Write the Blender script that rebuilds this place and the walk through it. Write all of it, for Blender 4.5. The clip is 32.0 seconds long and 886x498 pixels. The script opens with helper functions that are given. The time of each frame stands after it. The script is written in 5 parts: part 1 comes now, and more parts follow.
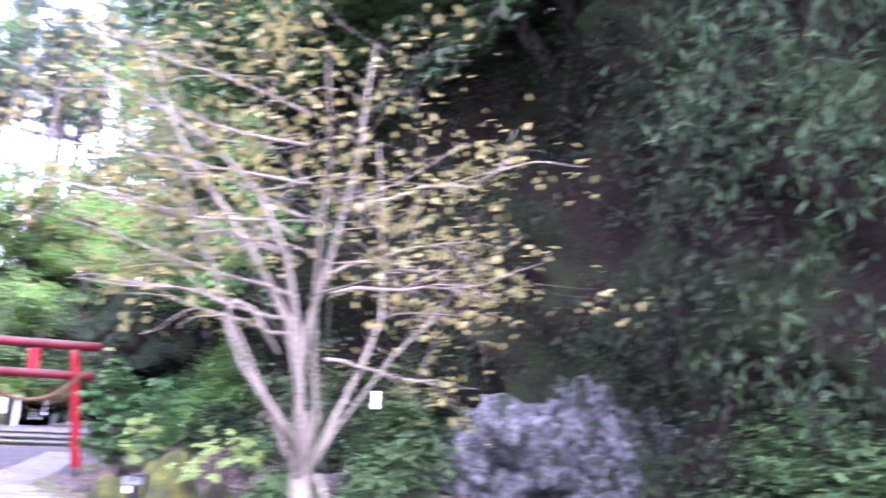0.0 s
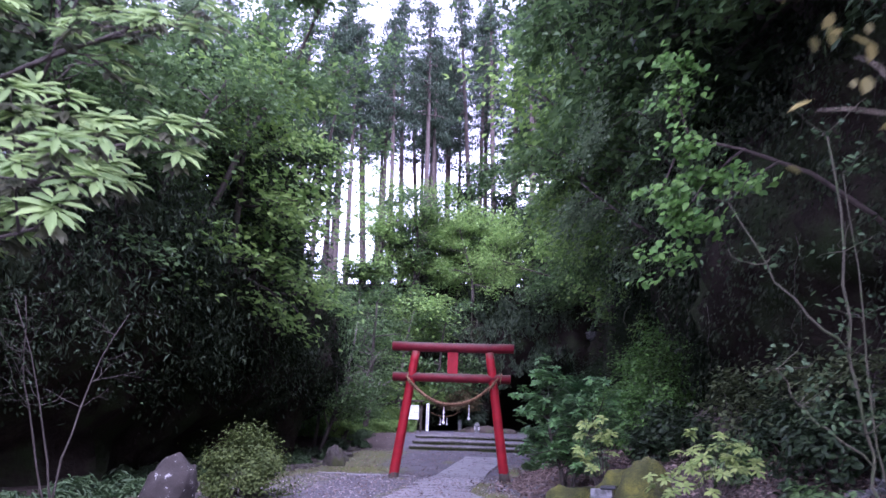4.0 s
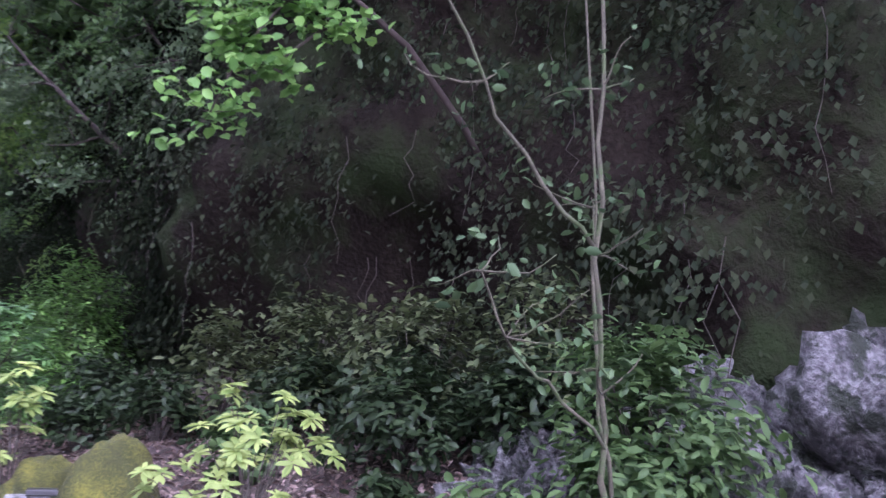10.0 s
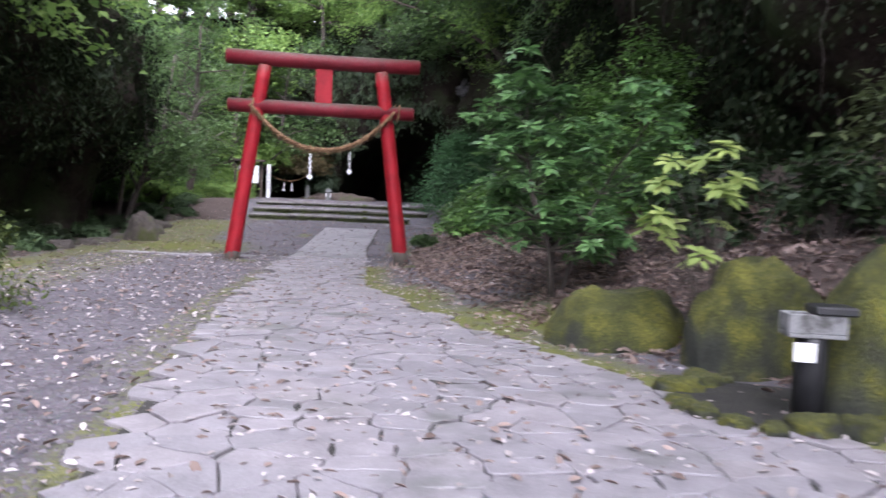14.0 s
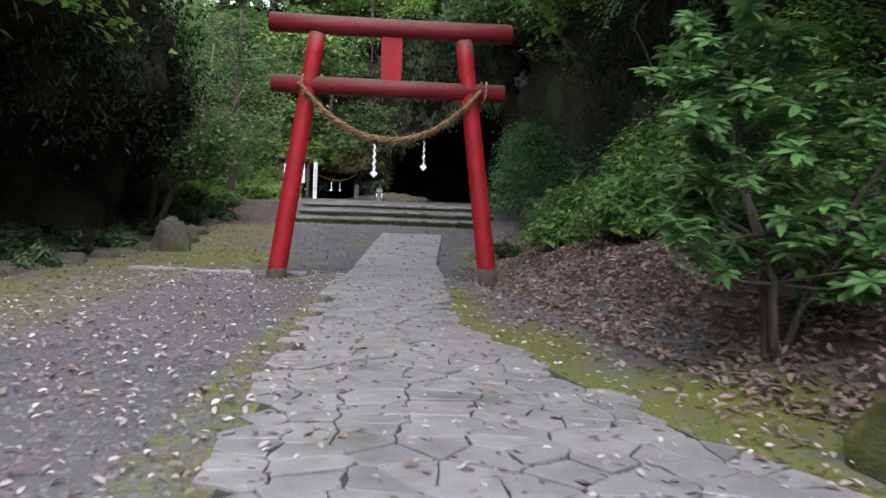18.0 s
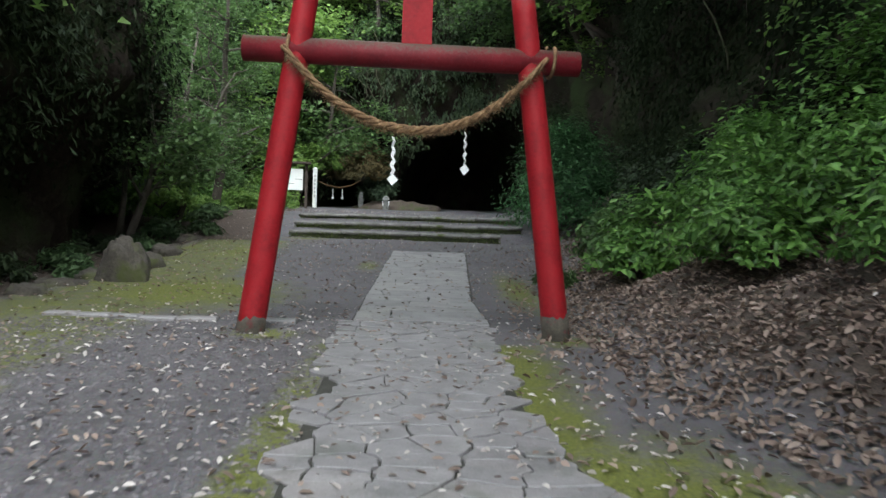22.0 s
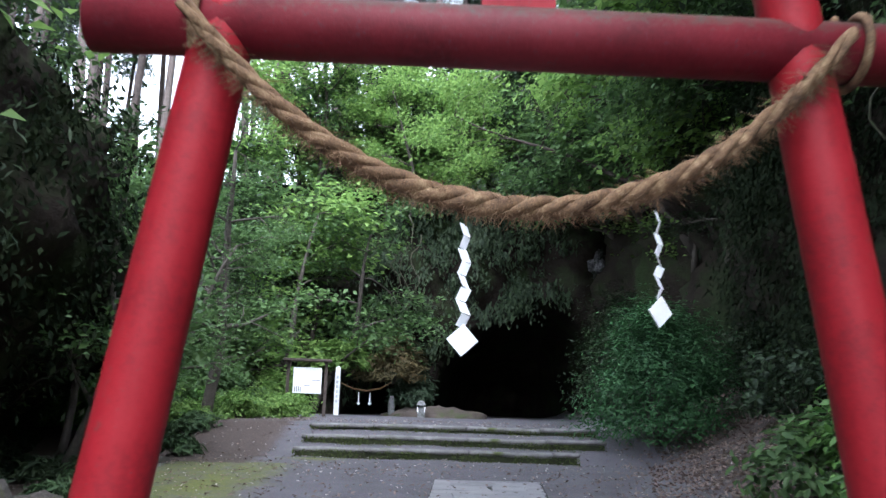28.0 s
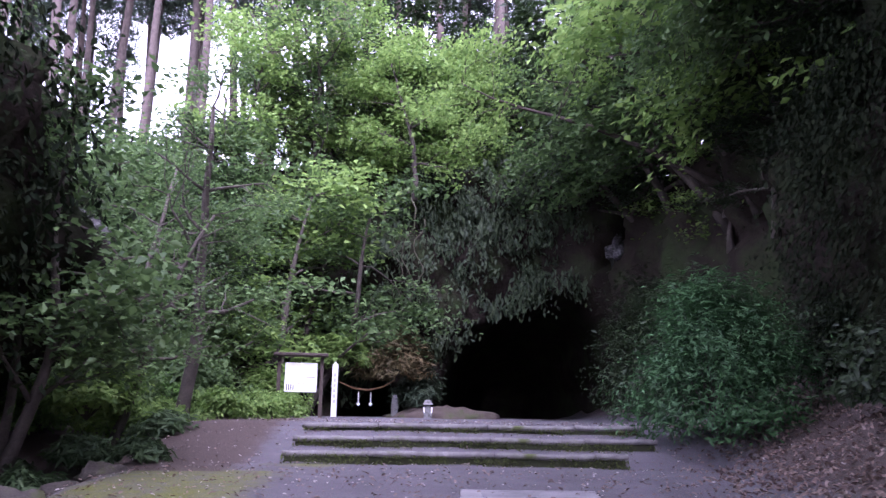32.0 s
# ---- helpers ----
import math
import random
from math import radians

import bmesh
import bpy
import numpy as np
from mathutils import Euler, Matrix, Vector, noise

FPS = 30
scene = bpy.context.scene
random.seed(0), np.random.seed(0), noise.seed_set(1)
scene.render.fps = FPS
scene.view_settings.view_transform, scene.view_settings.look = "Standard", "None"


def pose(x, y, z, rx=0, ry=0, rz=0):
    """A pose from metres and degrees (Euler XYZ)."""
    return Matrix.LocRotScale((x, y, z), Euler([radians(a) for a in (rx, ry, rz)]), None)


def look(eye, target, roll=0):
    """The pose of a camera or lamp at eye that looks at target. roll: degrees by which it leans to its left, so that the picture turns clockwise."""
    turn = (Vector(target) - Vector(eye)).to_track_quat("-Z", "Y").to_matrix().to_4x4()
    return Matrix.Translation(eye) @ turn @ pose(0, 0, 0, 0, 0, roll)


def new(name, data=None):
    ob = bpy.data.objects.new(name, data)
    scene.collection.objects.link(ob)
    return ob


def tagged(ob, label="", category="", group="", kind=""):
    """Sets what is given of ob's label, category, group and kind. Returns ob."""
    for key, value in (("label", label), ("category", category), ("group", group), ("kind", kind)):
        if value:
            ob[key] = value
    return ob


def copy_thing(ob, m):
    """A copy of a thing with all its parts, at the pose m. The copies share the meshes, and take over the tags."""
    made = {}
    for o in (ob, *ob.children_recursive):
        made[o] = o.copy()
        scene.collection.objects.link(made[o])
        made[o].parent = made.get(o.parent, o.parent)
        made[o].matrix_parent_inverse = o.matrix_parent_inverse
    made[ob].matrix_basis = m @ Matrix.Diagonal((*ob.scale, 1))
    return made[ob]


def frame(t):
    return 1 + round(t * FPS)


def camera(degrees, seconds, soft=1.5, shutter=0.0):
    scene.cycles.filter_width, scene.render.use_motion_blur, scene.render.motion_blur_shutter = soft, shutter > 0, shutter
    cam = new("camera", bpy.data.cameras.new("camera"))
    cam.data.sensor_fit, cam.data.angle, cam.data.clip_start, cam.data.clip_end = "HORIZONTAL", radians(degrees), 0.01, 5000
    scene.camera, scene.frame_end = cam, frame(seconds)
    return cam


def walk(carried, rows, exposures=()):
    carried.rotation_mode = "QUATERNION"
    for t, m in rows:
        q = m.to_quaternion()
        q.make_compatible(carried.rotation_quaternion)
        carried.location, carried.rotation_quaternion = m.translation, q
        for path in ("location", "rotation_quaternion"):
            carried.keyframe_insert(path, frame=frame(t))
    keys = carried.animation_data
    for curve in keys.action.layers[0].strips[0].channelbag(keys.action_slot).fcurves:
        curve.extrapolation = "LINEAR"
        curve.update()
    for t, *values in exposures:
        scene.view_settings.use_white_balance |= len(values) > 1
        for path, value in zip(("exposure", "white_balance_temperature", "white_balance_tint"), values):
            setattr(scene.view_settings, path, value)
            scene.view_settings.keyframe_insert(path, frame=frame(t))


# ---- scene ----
# the walk: seconds, place, yaw to the left, pitch, roll
cam = camera(57.3, 32.0, 1.5, 0.9)
ROWS = [
    (0, -0.026, 0.034, 1.489, -18.55, 13.04, 2.66),
    (0.5, -0.348, 0.294, 1.448, -11.58, 12.61, 2.65),
    (1, -0.622, 0.708, 1.482, -5.15, 12.36, 2.32),
    (1.5, -0.914, 1.128, 1.467, 0.84, 12.20, 2.19),
    (2, -1.106, 1.539, 1.413, 4.00, 12.03, 1.91),
    (2.5, -1.262, 2.014, 1.407, 5.75, 12.23, 1.98),
    (3, -1.422, 2.476, 1.418, 6.16, 12.46, 2.11),
    (3.5, -1.481, 2.964, 1.422, 6.49, 12.60, 2.09),
    (5.5, -1.950, 5.026, 1.270, 6.44, 10.28, 1.71),
    (6, -1.977, 5.609, 1.213, 5.57, 10.39, 1.62),
    (6.5, -1.961, 6.198, 1.217, 1.94, 10.71, 1.86),
    (7, -2.016, 6.728, 1.211, -2.81, 11.09, 2.16),
    (7.5, -2.005, 7.286, 1.167, -8.87, 11.48, 2.11),
    (8, -2.055, 7.777, 1.167, -15.09, 11.88, 2.15),
    (8.5, -2.057, 8.343, 1.152, -22.10, 12.28, 2.30),
    (9, -1.975, 8.984, 1.159, -27.79, 12.54, 2.48),
    (9.5, -1.976, 9.632, 1.183, -32.30, 12.54, 2.70),
    (10, -1.969, 10.211, 1.142, -36.28, 12.76, 2.82),
    (10.5, -2.099, 10.752, 1.154, -37.42, 12.97, 3.19),
    (11, -2.381, 11.199, 1.137, -36.27, 12.98, 3.43),
    (11.5, -2.536, 11.555, 1.110, -31.70, 12.48, 3.03),
    (12, -2.718, 11.900, 1.117, -24.49, 10.16, 3.05),
    (12.5, -3.023, 12.259, 1.100, -17.81, 4.32, 3.15),
    (13, -3.160, 12.666, 1.075, -12.90, -1.19, 2.97),
    (13.5, -3.242, 13.094, 1.060, -9.24, -2.65, 2.65),
    (14, -3.401, 13.526, 1.034, -5.70, -3.21, 2.46),
    (14.5, -3.523, 13.976, 1.045, -4.29, -3.47, 2.28),
    (16.5, -3.848, 15.976, 1.062, -2.86, -3.52, 2.31),
    (17, -3.974, 16.495, 1.094, -2.86, -3.44, 2.30),
    (17.5, -4.015, 17.014, 1.081, -2.83, -3.42, 2.19),
    (18, -4.048, 17.561, 1.068, -2.73, -3.38, 2.21),
    (18.5, -4.139, 18.130, 1.103, -2.73, -3.34, 2.13),
    (19, -4.167, 18.710, 1.112, -2.68, -3.30, 2.04),
    (19.5, -4.274, 19.206, 1.126, -2.83, -3.21, 2.10),
    (20, -4.340, 19.779, 1.110, -2.75, -3.21, 2.03),
    (20.5, -4.361, 20.412, 1.125, -2.72, -3.18, 2.05),
    (21, -4.420, 20.999, 1.166, -2.78, -3.06, 1.99),
    (21.5, -4.419, 21.591, 1.182, -2.63, -3.06, 2.03),
    (22, -4.436, 22.156, 1.198, -2.56, -2.98, 2.04),
    (22.5, -4.429, 22.673, 1.221, -2.25, -2.17, 1.91),
    (23, -4.423, 23.221, 1.247, -1.72, 2.48, 1.74),
    (23.5, -4.489, 23.741, 1.252, -0.86, 7.84, 1.64),
    (24, -4.530, 24.250, 1.212, -0.67, 9.25, 1.53),
    (24.5, -4.594, 24.671, 1.185, -0.39, 10.13, 1.76),
    (26.5, -4.793, 26.942, 1.155, 0.04, 11.23, 1.41),
    (27, -4.788, 27.504, 1.178, 0.19, 11.28, 1.60),
    (27.5, -4.780, 28.024, 1.174, 0.22, 11.32, 1.78),
    (28, -4.724, 28.553, 1.198, 0.24, 11.36, 1.80),
    (28.5, -4.780, 29.065, 1.212, 0.07, 11.39, 1.56),
    (29, -4.838, 29.538, 1.202, -0.02, 11.43, 1.42),
    (29.5, -4.891, 30.013, 1.120, -0.01, 11.59, 1.41),
    (30, -4.975, 30.419, 1.075, 0.03, 11.65, 1.31),
    (30.5, -5.041, 30.824, 1.022, 0.01, 11.71, 1.29),
    (31, -5.087, 31.271, 1.016, 0.01, 11.74, 1.29),
    (31.5, -5.175, 31.651, 1.007, -0.04, 11.76, 1.26),
    (32, -5.144, 31.997, 0.972, -0.03, 11.76, 1.07),
]
EXPOSURE = 2.5
LOOK = [(0.0, 1.7, 5200, 44), (0.7, 0.76, 5200, 48), (1.5, 0.33, 5200, 48), (3.0, 0.28, 5150, 48), (6.0, -0.1, 5200, 46), (8.0, 0.15, 5250, 31), (9.0, 0.8, 5300, 36), (10.0, 1.1, 5350, 42), (11.5, 1.1, 4800, 50), (12.2, 1.05, 4750, 54), (13.0, 0.7, 5500, 34), (14.5, 0.45, 5950, 22), (17.0, 0.4, 6200, 12), (18.0, 0.05, 6200, 11), (19.0, -0.03, 6200, 9), (22.0, -0.08, 6150, 1), (24.0, 0.36, 5900, 2), (27.0, 0.36, 5400, 6), (29.0, 0.38, 5650, 18), (32.0, 0.47, 5450, 46)]
walk(cam, [(t, pose(x, y, z, 0, 0, yaw) @ pose(0, 0, 0, 90 + pitch) @ pose(0, 0, 0, 0, 0, roll)) for t, x, y, z, yaw, pitch, roll in ROWS], [(t, EXPOSURE + up, kelvin, tint) for t, up, kelvin, tint in LOOK])

# ---- world, sun ----
world = bpy.data.worlds.new("world")
scene.world = world
world.use_nodes = True
wn, wl = world.node_tree.nodes, world.node_tree.links
sky = wn.new("ShaderNodeTexSky")
sky.sky_type, sky.sun_disc = "NISHITA", False
sky.sun_elevation, sky.sun_rotation = radians(56), radians(195)
soften = wn.new("ShaderNodeHueSaturation")
soften.inputs["Saturation"].default_value = 0.12
wl.new(sky.outputs[0], soften.inputs["Color"])
wl.new(soften.outputs[0], wn["Background"].inputs[0])
wn["Background"].inputs[1].default_value = 0.15
sun = new("sun", bpy.data.lights.new("sun", "SUN"))
sun.data.energy, sun.data.angle, sun.data.color = 0.9, radians(40), (1.0, 0.98, 0.95)
sun.matrix_world = look((5, 0, 40), (-7, 24, 0))


# ---- materials ----
def material(name):
    m = bpy.data.materials.new(name)
    m.use_nodes = True
    return m, m.node_tree.nodes, m.node_tree.links, m.node_tree.nodes["Principled BSDF"]


def ramp(nodes, stops):
    r = nodes.new("ShaderNodeValToRGB")
    e = r.color_ramp.elements
    e[0].position, e[0].color = stops[0][0], (*stops[0][1], 1)
    e[1].position, e[1].color = stops[-1][0], (*stops[-1][1], 1)
    for p, c in stops[1:-1]:
        e.new(p).color = (*c, 1)
    return r


def tex(nodes, links, scale, detail=6, rough=0.6, kind="Noise"):
    co = nodes.new("ShaderNodeTexCoord")
    n = nodes.new("ShaderNodeTex" + kind)
    n.inputs["Scale"].default_value = scale
    if kind == "Noise":
        n.inputs["Detail"].default_value, n.inputs["Roughness"].default_value = detail, rough
    links.new(co.outputs["Object"], n.inputs["Vector"])
    return n


def mix(nodes, links, fac, a, b, blend="MIX"):
    m = nodes.new("ShaderNodeMix")
    m.data_type, m.blend_type = "RGBA", blend
    for socket, value in ((m.inputs[0], fac), (m.inputs[6], a), (m.inputs[7], b)):
        if isinstance(value, (int, float)):
            socket.default_value = value
        elif isinstance(value, tuple):
            socket.default_value = (*value, 1)
        else:
            links.new(value, socket)
    return m.outputs[2]


def bumped(nodes, links, bsdf, height, strength, distance):
    b = nodes.new("ShaderNodeBump")
    b.inputs["Strength"].default_value, b.inputs["Distance"].default_value = strength, distance
    links.new(height, b.inputs["Height"])
    links.new(b.outputs[0], bsdf.inputs["Normal"])


def surface(name, stops, scale=3.0, fine=40.0, rough=0.85, strength=0.5, distance=0.01, stain=None, stain_scale=0.8, stain_at=(0.45, 0.65)):
    """Two scales of noise in colour and relief, with an optional stain of its own shape."""
    m, n, l, b = material(name)
    big, small = tex(n, l, scale), tex(n, l, fine, 4)
    r = ramp(n, stops)
    l.new(mix(n, l, 0.45, big.outputs[0], small.outputs[0]), r.inputs[0])
    colour = r.outputs[0]
    if stain:
        s = tex(n, l, stain_scale, 8, 0.65)
        k = ramp(n, [(stain_at[0], (0, 0, 0)), (stain_at[1], (1, 1, 1))])
        l.new(s.outputs[0], k.inputs[0])
        colour = mix(n, l, k.outputs[0], colour, stain)
    l.new(colour, b.inputs["Base Color"])
    b.inputs["Roughness"].default_value = rough
    bumped(n, l, b, mix(n, l, 0.5, big.outputs[0], small.outputs[0]), strength, distance)
    return m


def leafy(name, dark, light, rough=0.45, through_it=0.35, accent=None, share=0.1):
    """Leaves: each one its own tint, gloss above and light let through."""
    m, n, l, b = material(name)
    geo = n.new("ShaderNodeNewGeometry")
    patch = tex(n, l, 0.5, 3)
    stops = [(0.0, dark), (0.85, light)]
    if accent:
        stops = [(0.0, dark), (0.98 - share, light), (1.0, accent)]
    r = ramp(n, stops)
    l.new(mix(n, l, 0.35, geo.outputs["Random Per Island"], patch.outputs[0]), r.inputs[0])
    l.new(r.outputs[0], b.inputs["Base Color"])
    b.inputs["Roughness"].default_value = rough + 0.08
    b.inputs["Specular IOR Level"].default_value = 0.3
    t = n.new("ShaderNodeBsdfTranslucent")
    l.new(r.outputs[0], t.inputs[0])
    mx = n.new("ShaderNodeMixShader")
    mx.inputs[0].default_value = through_it
    l.new(b.outputs[0], mx.inputs[1])
    l.new(t.outputs[0], mx.inputs[2])
    l.new(mx.outputs[0], n["Material Output"].inputs[0])
    return m


def ground_material():
    """Gravel, with moss, fallen leaves and bare soil where the ground's own masks say."""
    m, n, l, b = material("ground")
    big, small, grit = tex(n, l, 1.2), tex(n, l, 30.0, 5, 0.75), tex(n, l, 90.0, 1, 0.5, "Voronoi")
    gravel = ramp(n, [(0.3, (0.05, 0.045, 0.05)), (0.55, (0.115, 0.103, 0.116)), (0.75, (0.21, 0.19, 0.21))])
    l.new(mix(n, l, 0.6, big.outputs[0], small.outputs[0]), gravel.inputs[0])
    colour = mix(n, l, 0.35, gravel.outputs[0], mix(n, l, 1.0, gravel.outputs[0], grit.outputs["Color"], "MULTIPLY"))
    moss = ramp(n, [(0.3, (0.03, 0.036, 0.008)), (0.5, (0.09, 0.1, 0.014)), (0.7, (0.19, 0.18, 0.03))])
    l.new(small.outputs[0], moss.inputs[0])
    litter = ramp(n, [(0.3, (0.018, 0.012, 0.01)), (0.5, (0.045, 0.03, 0.025)), (0.7, (0.1, 0.068, 0.057))])
    l.new(mix(n, l, 0.5, small.outputs[0], grit.outputs["Distance"]), litter.inputs[0])
    edge = tex(n, l, 3.5, 10, 0.8)
    for mask, top in (("moss", moss), ("litter", litter)):
        a = n.new("ShaderNodeAttribute")
        a.attribute_name = mask
        add = n.new("ShaderNodeMath")
        add.operation = "ADD"
        l.new(a.outputs["Fac"], add.inputs[0])
        l.new(edge.outputs[0], add.inputs[1])
        k = ramp(n, [(0.74, (0, 0, 0)), (1.06, (1, 1, 1))])
        l.new(add.outputs[0], k.inputs[0])
        colour = mix(n, l, k.outputs[0], colour, top.outputs[0])
    l.new(colour, b.inputs["Base Color"])
    b.inputs["Roughness"].default_value = 0.8
    bumped(n, l, b, mix(n, l, 0.5, small.outputs[0], grit.outputs["Distance"]), 0.6, 0.02)
    return m


def painted_red(name, dark, body, light, wear):
    m, n, l, b = material(name)
    big, small = tex(n, l, 2.5, 8), tex(n, l, 25.0, 6, 0.7)
    r = ramp(n, [(0.3, dark), (0.5, body), (0.8, light)])
    l.new(mix(n, l, 0.4, big.outputs[0], small.outputs[0]), r.inputs[0])
    worn = ramp(n, [(wear, (0, 0, 0)), (wear + 0.12, (1, 1, 1))])
    l.new(small.outputs[0], worn.inputs[0])
    paint = mix(n, l, worn.outputs[0], r.outputs[0], (0.09, 0.03, 0.035))
    # grey-green film where rain lies on the upper sides
    geo, axes, add = n.new("ShaderNodeNewGeometry"), n.new("ShaderNodeSeparateXYZ"), n.new("ShaderNodeMath")
    l.new(geo.outputs["Normal"], axes.inputs[0])
    add.operation = "MULTIPLY_ADD"
    add.inputs[1].default_value = 0.45
    l.new(axes.outputs["Z"], add.inputs[0])
    l.new(small.outputs[0], add.inputs[2])
    film = ramp(n, [(0.58, (0, 0, 0)), (0.92, (0.85, 0.85, 0.85))])
    l.new(add.outputs[0], film.inputs[0])
    l.new(mix(n, l, film.outputs[0], paint, (0.06, 0.06, 0.045)), b.inputs["Base Color"])
    b.inputs["Roughness"].default_value = 0.6
    b.inputs["Specular IOR Level"].default_value = 0.25
    bumped(n, l, b, small.outputs[0], 0.35, 0.008)
    return m


def mossy_stone():
    """Grey lichened stone; moss grows over what faces up."""
    m, n, l, b = material("mossy_stone")
    big, small = tex(n, l, 2.4, 6), tex(n, l, 45.0, 5, 0.7)
    moss = ramp(n, [(0.32, (0.01, 0.013, 0.003)), (0.48, (0.042, 0.047, 0.008)), (0.66, (0.17, 0.165, 0.02))])
    l.new(mix(n, l, 0.5, big.outputs[0], small.outputs[0]), moss.inputs[0])
    stone = ramp(n, [(0.35, (0.014, 0.016, 0.011)), (0.5, (0.042, 0.046, 0.034)), (0.6, (0.09, 0.096, 0.085)), (0.66, (0.26, 0.275, 0.26))])
    l.new(mix(n, l, 0.35, big.outputs[0], small.outputs[0]), stone.inputs[0])
    geo, parts, add = n.new("ShaderNodeNewGeometry"), n.new("ShaderNodeSeparateXYZ"), n.new("ShaderNodeMath")
    l.new(geo.outputs["Normal"], parts.inputs[0])
    add.operation = "MULTIPLY_ADD"
    add.inputs[1].default_value = 0.62
    l.new(parts.outputs["Z"], add.inputs[0])
    l.new(big.outputs[0], add.inputs[2])
    k = ramp(n, [(0.42, (0, 0, 0)), (0.66, (1, 1, 1))])
    l.new(add.outputs[0], k.inputs[0])
    l.new(mix(n, l, k.outputs[0], stone.outputs[0], moss.outputs[0]), b.inputs["Base Color"])
    b.inputs["Roughness"].default_value = 0.95
    bumped(n, l, b, mix(n, l, 0.6, big.outputs[0], small.outputs[0]), 1.0, 0.05)
    return m


def stone_by_stone(m):
    """Each stone a little lighter or darker than the next."""
    n, l = m.node_tree.nodes, m.node_tree.links
    b = n["Principled BSDF"]
    source = b.inputs["Base Color"].links[0].from_socket
    info, r = n.new("ShaderNodeObjectInfo"), ramp(n, [(0.0, (0.78, 0.78, 0.78)), (0.5, (0.95, 0.94, 0.95)), (1.0, (1.0, 0.97, 0.95))])
    l.new(info.outputs["Random"], r.inputs[0])
    l.new(mix(n, l, 1.0, source, r.outputs[0], "MULTIPLY"), b.inputs["Base Color"])
    return m


GROUND = ground_material()
RED = painted_red("red_paint", (0.13, 0.006, 0.01), (0.25, 0.007, 0.013), (0.33, 0.014, 0.021), 0.66)
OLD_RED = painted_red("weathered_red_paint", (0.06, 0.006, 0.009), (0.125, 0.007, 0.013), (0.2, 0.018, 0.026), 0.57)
PAVING = stone_by_stone(surface("paving_stone", [(0.3, (0.12, 0.112, 0.12)), (0.55, (0.23, 0.216, 0.23)), (0.75, (0.34, 0.322, 0.34))], 4, 60, 0.5, 0.4, 0.008, (0.08, 0.085, 0.07), 1.1, (0.55, 0.75)))
SLAB = stone_by_stone(surface("smooth_slab", [(0.3, (0.16, 0.153, 0.163)), (0.55, (0.27, 0.258, 0.272)), (0.75, (0.37, 0.356, 0.372))], 3, 50, 0.45, 0.3, 0.005, (0.13, 0.135, 0.125), 1.3, (0.55, 0.75)))
# cliff rock with moss stains; base near black, deep shade painted into it
SHADED_ROCK = surface("shaded_mossy_cliff", [(0.3, (0.009, 0.007, 0.0056)), (0.55, (0.024, 0.018, 0.0145)), (0.8, (0.06, 0.047, 0.038))], 1.2, 9, 0.95, 1.0, 0.12, (0.024, 0.034, 0.014), 0.6, (0.47, 0.62))
PALE_ROCK = surface("pale_rock", [(0.36, (0.022, 0.021, 0.022)), (0.48, (0.09, 0.085, 0.088)), (0.64, (0.25, 0.238, 0.242))], 3.2, 11, 0.95, 1.0, 0.2, (0.025, 0.03, 0.02), 2.6, (0.49, 0.57))
SHADED_ROCK.node_tree.nodes["Principled BSDF"].inputs["Specular IOR Level"].default_value = 0.1
MOSS = mossy_stone()
WORN_STONE = surface("worn_stone", [(0.3, (0.022, 0.018, 0.015)), (0.55, (0.065, 0.055, 0.047)), (0.8, (0.14, 0.122, 0.108))], 2.5, 22, 0.95, 1.0, 0.06, (0.05, 0.056, 0.016), 1.8, (0.5, 0.62))
LICHEN = surface("lichened_stone", [(0.3, (0.018, 0.014, 0.012)), (0.55, (0.042, 0.034, 0.03)), (0.8, (0.085, 0.072, 0.066))], 3, 40, 0.9, 0.9, 0.04, (0.34, 0.33, 0.33), 6.0, (0.61, 0.65))
EARTH = surface("bare_earth", [(0.3, (0.03, 0.022, 0.018)), (0.55, (0.08, 0.06, 0.05)), (0.8, (0.15, 0.12, 0.105))], 3, 40, 0.95, 0.9, 0.03, (0.05, 0.06, 0.02), 1.2, (0.52, 0.66))
BARK = surface("bark", [(0.3, (0.03, 0.024, 0.02)), (0.6, (0.085, 0.07, 0.058)), (0.8, (0.16, 0.135, 0.115))], 5, 40, 0.95, 1.0, 0.03)
PALE_BARK = surface("pale_bark", [(0.3, (0.08, 0.066, 0.05)), (0.55, (0.2, 0.165, 0.12)), (0.8, (0.38, 0.32, 0.25))], 5, 40, 0.85, 0.7, 0.01, (0.1, 0.075, 0.06), 3.0, (0.55, 0.7))
CEDAR_BARK = surface("cedar_bark", [(0.3, (0.05, 0.038, 0.033)), (0.6, (0.11, 0.085, 0.075)), (0.8, (0.18, 0.145, 0.13))], 3, 30, 0.95, 0.8, 0.03)
STRAW = surface("straw_rope", [(0.35, (0.045, 0.022, 0.011)), (0.52, (0.16, 0.09, 0.043)), (0.7, (0.36, 0.25, 0.14))], 12, 120, 0.9, 0.8, 0.006)
PAPER = surface("paper", [(0.3, (0.72, 0.72, 0.74)), (0.7, (0.84, 0.84, 0.86))], 6, 60, 0.8, 0.1, 0.002)
WHITE_PAINT = surface("white_paint", [(0.3, (0.62, 0.63, 0.62)), (0.7, (0.8, 0.8, 0.79))], 5, 40, 0.6, 0.15, 0.003, (0.4, 0.42, 0.36), 2.5, (0.62, 0.75))
DARK_WOOD = surface("dark_wood", [(0.3, (0.02, 0.014, 0.011)), (0.7, (0.07, 0.05, 0.04))], 6, 50, 0.85, 0.5, 0.006)
